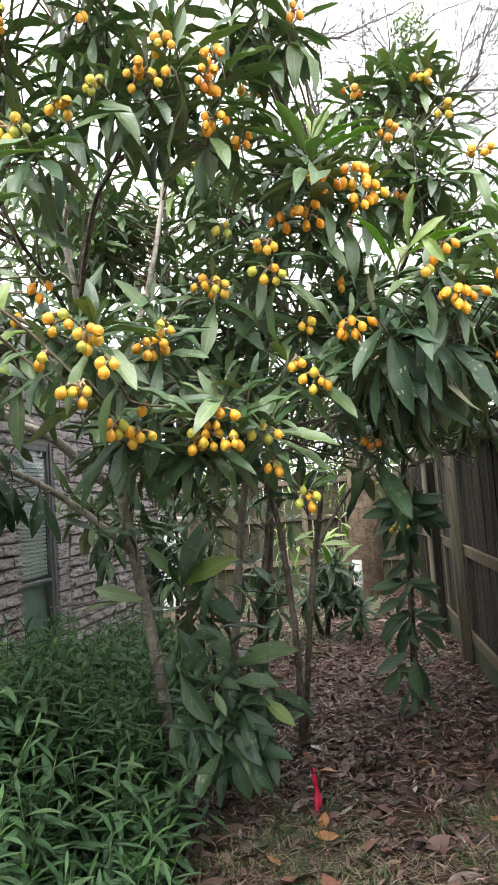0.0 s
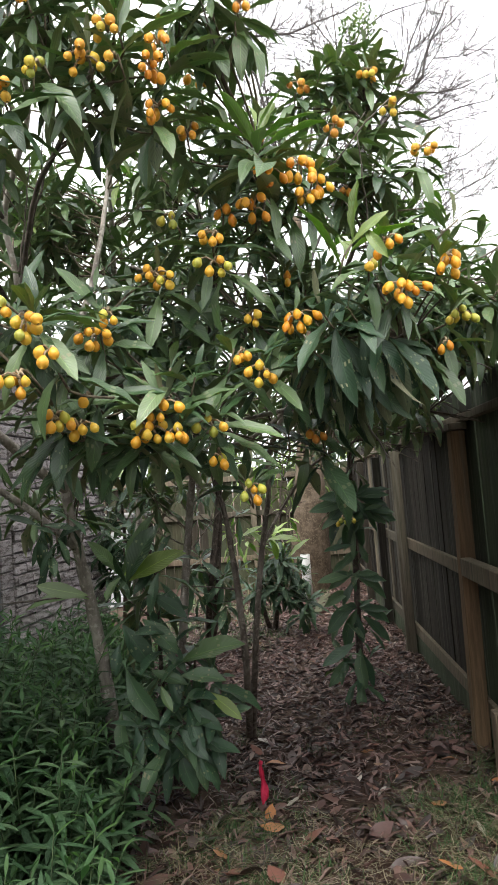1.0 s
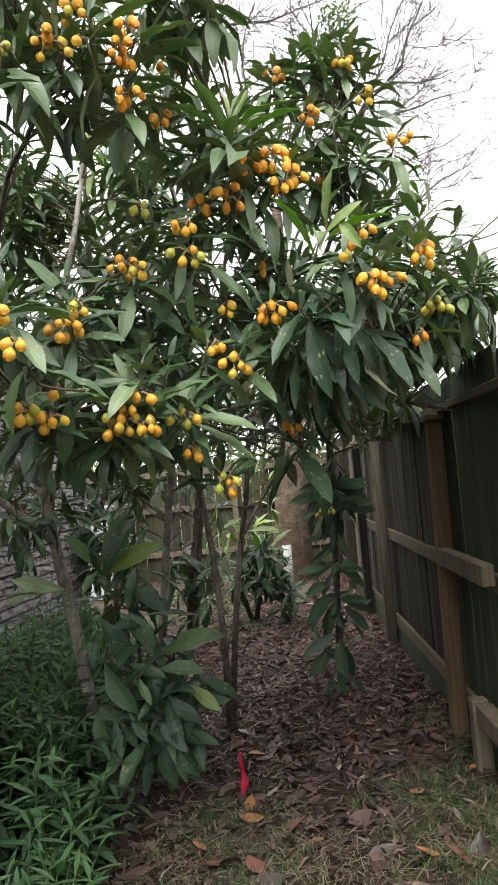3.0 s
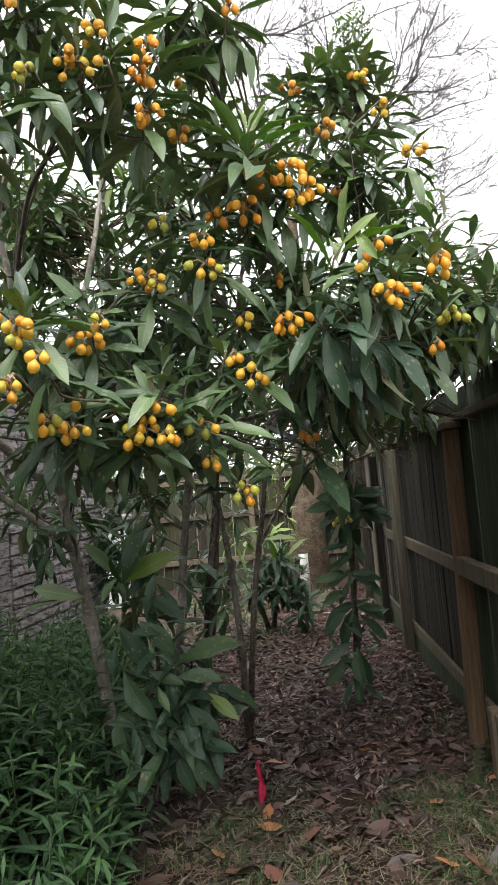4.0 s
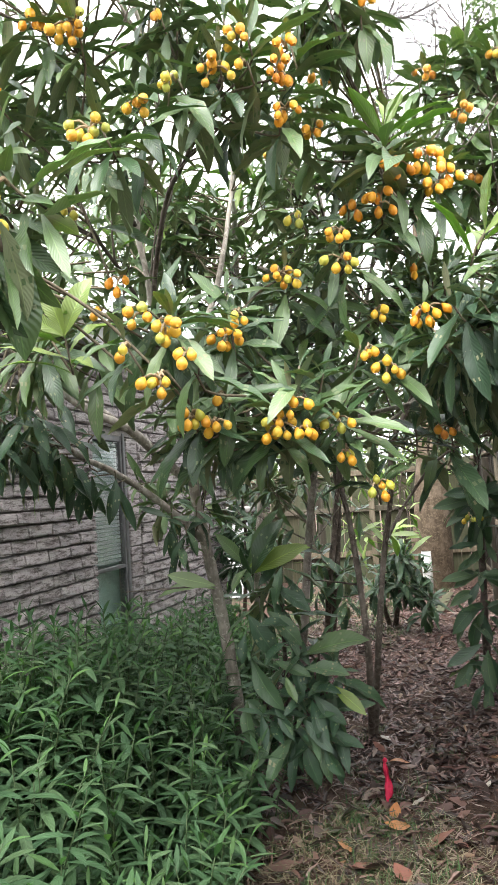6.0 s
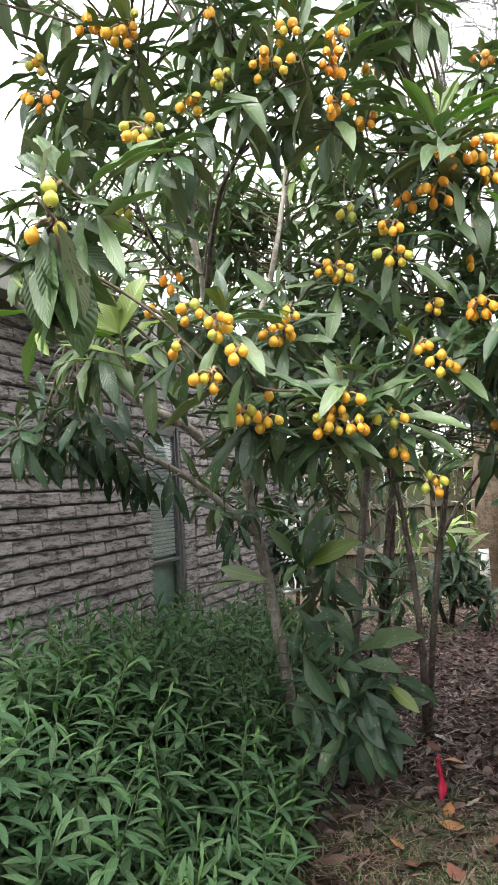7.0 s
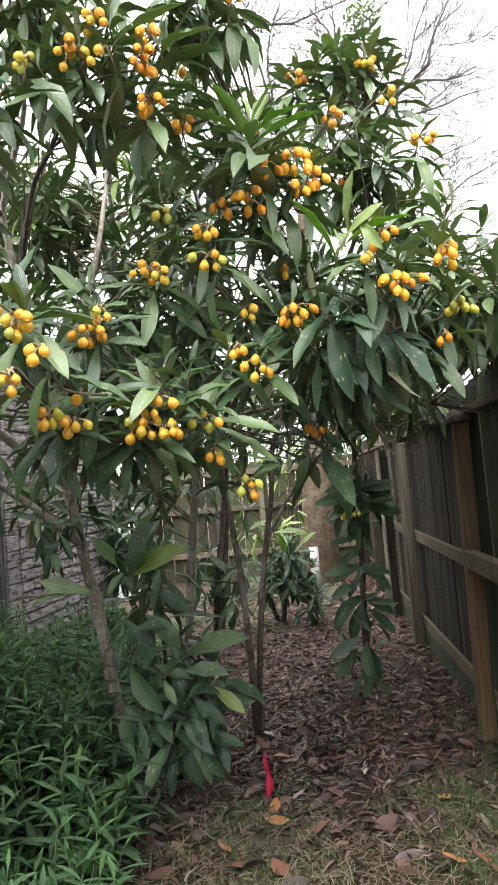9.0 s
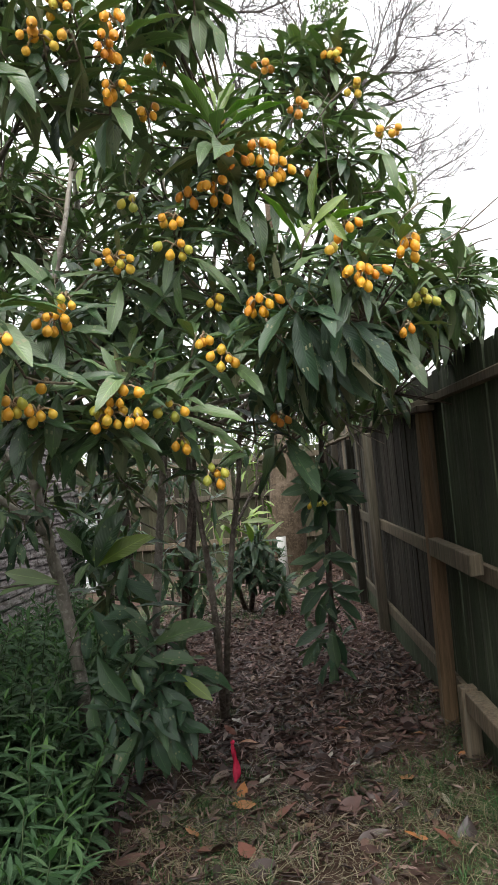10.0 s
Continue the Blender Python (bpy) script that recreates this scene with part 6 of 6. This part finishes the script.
def litter():
    rng = np.random.default_rng(81)
    g = Geo()
    for _ in range(30000):
        x, y = rng.uniform(-1.3, 1.03), 2.4 + 8.6 * rng.random() ** 1.15
        if y < 2.85 + 0.45 * noise.noise((x * 2.5, 2.0, 1.0)) + rng.normal(0, 0.12):
            continue
        cover = 0.75 if y < 4.9 else 1.0
        if x > 0.55 and y < 5.1:
            cover *= 0.45
        if y > 8.2:
            cover *= 0.6
        if noise.noise((x * 1.7, y * 1.7, 9)) < -0.12 and y < 5.2:
            cover *= 0.4
        if rng.random() > cover:
            continue
        v, f, uv = DEAD[int(rng.integers(14))]
        broad = y < 5.2 and rng.random() < 0.05
        if broad:
            v, f, uv = FLAT[int(rng.integers(10))]
        size = rng.uniform(0.09, 0.15) if broad else rng.uniform(0.05, 0.105) if rng.random() < 0.45 else rng.uniform(0.016, 0.05)
        m = np.array(pose(x, y, ground_z(x, y) + rng.uniform(0.006, 0.026), rng.normal(0, 20), rng.normal(0, 28), rng.uniform(0, 360)))
        g.add((v * size) @ m[:3, :3].T + m[:3, 3], f, uv)
    for _ in range(3000):
        x, y = rng.uniform(-0.8, 1.03), rng.uniform(2.6, 8.5)
        az, h = rng.uniform(0, 6.28), rng.uniform(0.02, 0.06)
        d, s = np.array([math.cos(az), math.sin(az), 0]) * h, np.array([-math.sin(az), math.cos(az), 0]) * rng.uniform(0.001, 0.0035)
        c = np.array([x, y, ground_z(x, y) + rng.uniform(0.008, 0.03)])
        up = np.array([0, 0, rng.normal(0, 0.01)])
        g.add([c - d - s, c - d + s, c + s * 1.2 + [0, 0, 0.004], c - s * 1.2 + [0, 0, 0.004], c + d + s + up, c + d - s + up], [[0, 1, 2, 3], [3, 2, 4, 5]])
    ob = new("leaf_litter", g.mesh("leaf_litter", [M_LITTER]))
    tagged(ob, "thick layer of brown and purplish curled dead leaves", "leaf litter", kind="stuff")


FALLEN_LABEL = {M_ORANGE_LEAF: "curled orange-brown fallen leaf", M_GREY_LEAF: "pale grey-tan fallen leaf on litter", M_RED_LEAF: "broad flat red-brown fallen leaf"}


def fallen(spots):
    rng = np.random.default_rng(82)
    for (x, y), size, mat in spots:
        v, f, uv = FLAT[int(rng.integers(10))]
        me = mesh_of("fallen_leaf", v * size, f, [mat], uv)
        ob = new("fallen_leaf", me)
        ob.matrix_basis = pose(x, y, ground_z(x, y) + 0.026, rng.normal(8, 8), rng.normal(0, 10), rng.uniform(0, 360))
        tagged(ob, FALLEN_LABEL[mat], "leaf", "fallen leaves")


def dry_grass():
    """Matted straw lying in patches on the near ground."""
    rng = np.random.default_rng(84)
    g = Geo()
    for _ in range(6500):
        x, y = rng.uniform(-0.75, 1.03), rng.uniform(2.5, 4.75)
        if noise.noise((x * 2.1, y * 2.1, 41)) < 0.05 + 0.25 * (y > 4.5):
            continue
        az, h, w = rng.uniform(0, 6.28), rng.uniform(0.02, 0.055), rng.uniform(0.0009, 0.0018)
        d, t = np.array([math.cos(az), math.sin(az), 0]) * h, np.array([-math.sin(az), math.cos(az), 0]) * w
        c = np.array([x, y, ground_z(x, y) + rng.uniform(0.012, 0.03)])
        up, bow = np.array([0, 0, rng.normal(0.008, 0.012)]), t * rng.normal(0, 5) + np.array([0, 0, 0.006])
        g.add([c - d - t, c - d + t, c + bow + t, c + bow - t, c + d + up + t * 0.3, c + d + up - t * 0.3], [[0, 1, 2, 3], [3, 2, 4, 5]])
    ob = new("dry_grass", g.mesh("dry_grass", [M_STRAW]))
    tagged(ob, "matted patches of dry straw-coloured grass", "grass", kind="stuff")


def grass():
    rng = np.random.default_rng(83)
    g = Geo()

    def blade(x, y, h, w, az, lean):
        d = np.array([math.cos(az), math.sin(az)])
        s = np.array([-d[1], d[0]]) * w
        p = np.array([x, y, ground_z(x, y) - 0.002])
        v = []
        for t, k in ((0, 1), (0.5, 0.8), (1, 0.1)):
            c = p + np.array([*(d * h * lean * t * t), h * t * (1 - 0.3 * lean * t)])
            v += [c + np.array([*(s * k), 0]), c - np.array([*(s * k), 0])]
        g.add(v, [[0, 1, 3, 2], [2, 3, 5, 4]])

    for _ in range(1500):
        x, y = rng.uniform(-0.72, 1.04), rng.uniform(2.4, 5.6)
        want = 0.22 + 0.6 * (noise.noise((x * 2.3, y * 2.3, 21)) > 0.05) + 0.7 * (x > 0.6)
        want *= 1.0 if y < 4.5 else (0.5 if y < 4.9 or x > 0.75 else 0.06)
        if rng.random() > want:
            continue
        tall = rng.uniform(0.03, 0.085)
        for _ in range(int(rng.integers(8, 34))):
            blade(x + rng.normal(0, 0.03), y + rng.normal(0, 0.03), tall * rng.uniform(0.5, 1.3), rng.uniform(0.0011, 0.0022), rng.uniform(0, 6.28), rng.uniform(0.2, 2.2))
    for _ in range(620):
        x, y = rng.uniform(-1.7, 0.6), rng.uniform(7.6, 11.8)
        if noise.noise((x * 1.3, y * 1.3, 31)) < -0.05 + 0.35 * (x > -0.2):
            continue
        tall = rng.uniform(0.05, 0.12)
        for _ in range(int(rng.integers(8, 20))):
            blade(x + rng.normal(0, 0.05), y + rng.normal(0, 0.05), tall * rng.uniform(0.5, 1.3), rng.uniform(0.002, 0.0035), rng.uniform(0, 6.28), rng.uniform(0.2, 2.0))
    ob = new("grass", g.mesh("grass", [M_GRASS]))
    tagged(ob, "sparse short green and straw-coloured grass", "grass", kind="stuff")


litter()
fallen([
    ((-0.13, 4.50), 0.11, M_ORANGE_LEAF), ((-0.12, 4.36), 0.11, M_ORANGE_LEAF), ((0.62, 4.50), 0.11, M_ORANGE_LEAF), ((-0.33, 4.19), 0.12, M_ORANGE_LEAF), ((0.55, 4.02), 0.10, M_ORANGE_LEAF),
    ((-0.12, 5.07), 0.11, M_ORANGE_LEAF), ((0.94, 4.72), 0.08, M_ORANGE_LEAF), ((0.10, 4.53), 0.09, M_RED_LEAF), ((0.05, 4.25), 0.15, M_RED_LEAF), ((0.13, 4.22), 0.12, M_RED_LEAF),
    ((0.53, 5.35), 0.12, M_RED_LEAF), ((0.40, 5.22), 0.12, M_RED_LEAF), ((0.59, 5.22), 0.12, M_RED_LEAF), ((0.67, 4.00), 0.14, M_RED_LEAF), ((-0.23, 5.25), 0.11, M_RED_LEAF), ((-0.30, 5.30), 0.11, M_RED_LEAF),
    ((-0.19, 5.38), 0.11, M_GREY_LEAF), ((0.30, 4.82), 0.07, M_GREY_LEAF), ((0.39, 4.68), 0.08, M_GREY_LEAF), ((0.74, 4.29), 0.09, M_GREY_LEAF), ((-0.03, 4.62), 0.08, M_GREY_LEAF), ((-0.24, 4.05), 0.13, M_RED_LEAF), ((-0.10, 4.02), 0.10, M_RED_LEAF),
])
dry_grass()
grass()


# ---- small things ----
def flag_ribbon():
    x, y = -0.165, 4.61
    ob = thing("marker_flag", (x, y, 0), "crumpled red ribbon tied to a thin twig stake", "flag")
    g = Geo()
    g.tube([(x, y, -0.06), (x + 0.004, y, 0.08), (x - 0.004, y - 0.002, 0.215)], [0.003, 0.003, 0.002], 6)
    hang("stake", g.mesh("stake", [M_WIRE]), ob)
    rows, v = 12, []
    for i in range(rows + 1):
        s = i / rows
        w = 0.005 + 0.015 * s ** 0.8 + 0.004 * math.sin(s * 11)
        for j in range(6):
            u = j / 5 * 2 - 1
            v.append((x + u * w + 0.012 * s, y - 0.012 - 0.010 * math.cos(u * 5 + s * 4) - 0.012 * math.sin(s * 9 + u), 0.19 - 0.16 * s + 0.018 * u * s))
    f = [[i * 6 + j, i * 6 + j + 1, (i + 1) * 6 + j + 1, (i + 1) * 6 + j] for i in range(rows) for j in range(5)]
    n = len(v)
    v = v + [(a, b + 0.002, c) for a, b, c in v]
    f = f + [[n + k for k in q[::-1]] for q in f]
    hang("ribbon", mesh_of("ribbon", np.array(v), f, [M_RIBBON]), ob, "bright red plastic ribbon")
    kn = bmesh.new()
    bmesh.ops.create_icosphere(kn, subdivisions=2, radius=0.011)
    for vert in kn.verts:
        vert.co += Vector((x, y - 0.005, 0.197)) + 0.003 * noise.noise_vector(vert.co * 90)
    part("knot", kn, M_RIBBON, ob, smooth=True)


flag_ribbon()


def pipe():
    at = Vector((0.223, 10.301, 0.564))
    ob = thing("standpipe", (at.x, at.y, 0), "short white plastic pipe standing in the ground", "pipe")
    g = Geo()
    r, top = 0.062, at.z
    g.tube([(at.x, at.y, -0.1), (at.x, at.y, top - 0.004), (at.x, at.y, top), (at.x, at.y, top), (at.x, at.y, top - 0.12)], [r, r, r - 0.003, r - 0.009, r - 0.009], 24)
    hang("pipe", g.mesh("pipe", [M_PVC]), ob)


pipe()


def plank():
    a, b = Vector((0.280, 9.111, 0.020)), Vector((0.467, 10.340, 0.020))
    d = b - a
    bm2 = box(-0.055, 0.055, -d.length / 2, d.length / 2, -0.012, 0.012, 0.003)
    me = bpy.data.meshes.new("plank")
    bm2.to_mesh(me)
    bm2.free()
    me.materials.append(M_PICKET_BACK)
    ob = new("plank", me)
    ob.matrix_basis = pose((a.x + b.x) / 2, (a.y + b.y) / 2, 0.02, 0, 0, math.degrees(math.atan2(-d.x, d.y)))
    tagged(ob, "weathered grey board lying on the mulch", "plank")


plank()


def cable():
    g = Geo()
    a, b = Vector((5.024, 23.246, 8.364)), Vector((12.511, 23.412, 8.338))
    pts = [(a.lerp(b, t) - Vector((0, 0, 0.35 * math.sin(math.pi * t)))) for t in np.linspace(-2.5, 3.5, 40)]
    g.tube([tuple(p) for p in pts], [0.012] * 40, 5)
    ob = new("overhead_cable", g.mesh("overhead_cable", [M_CABLE]))
    tagged(ob, "thin grey overhead cable against the sky", "cable", kind="structure")


cable()
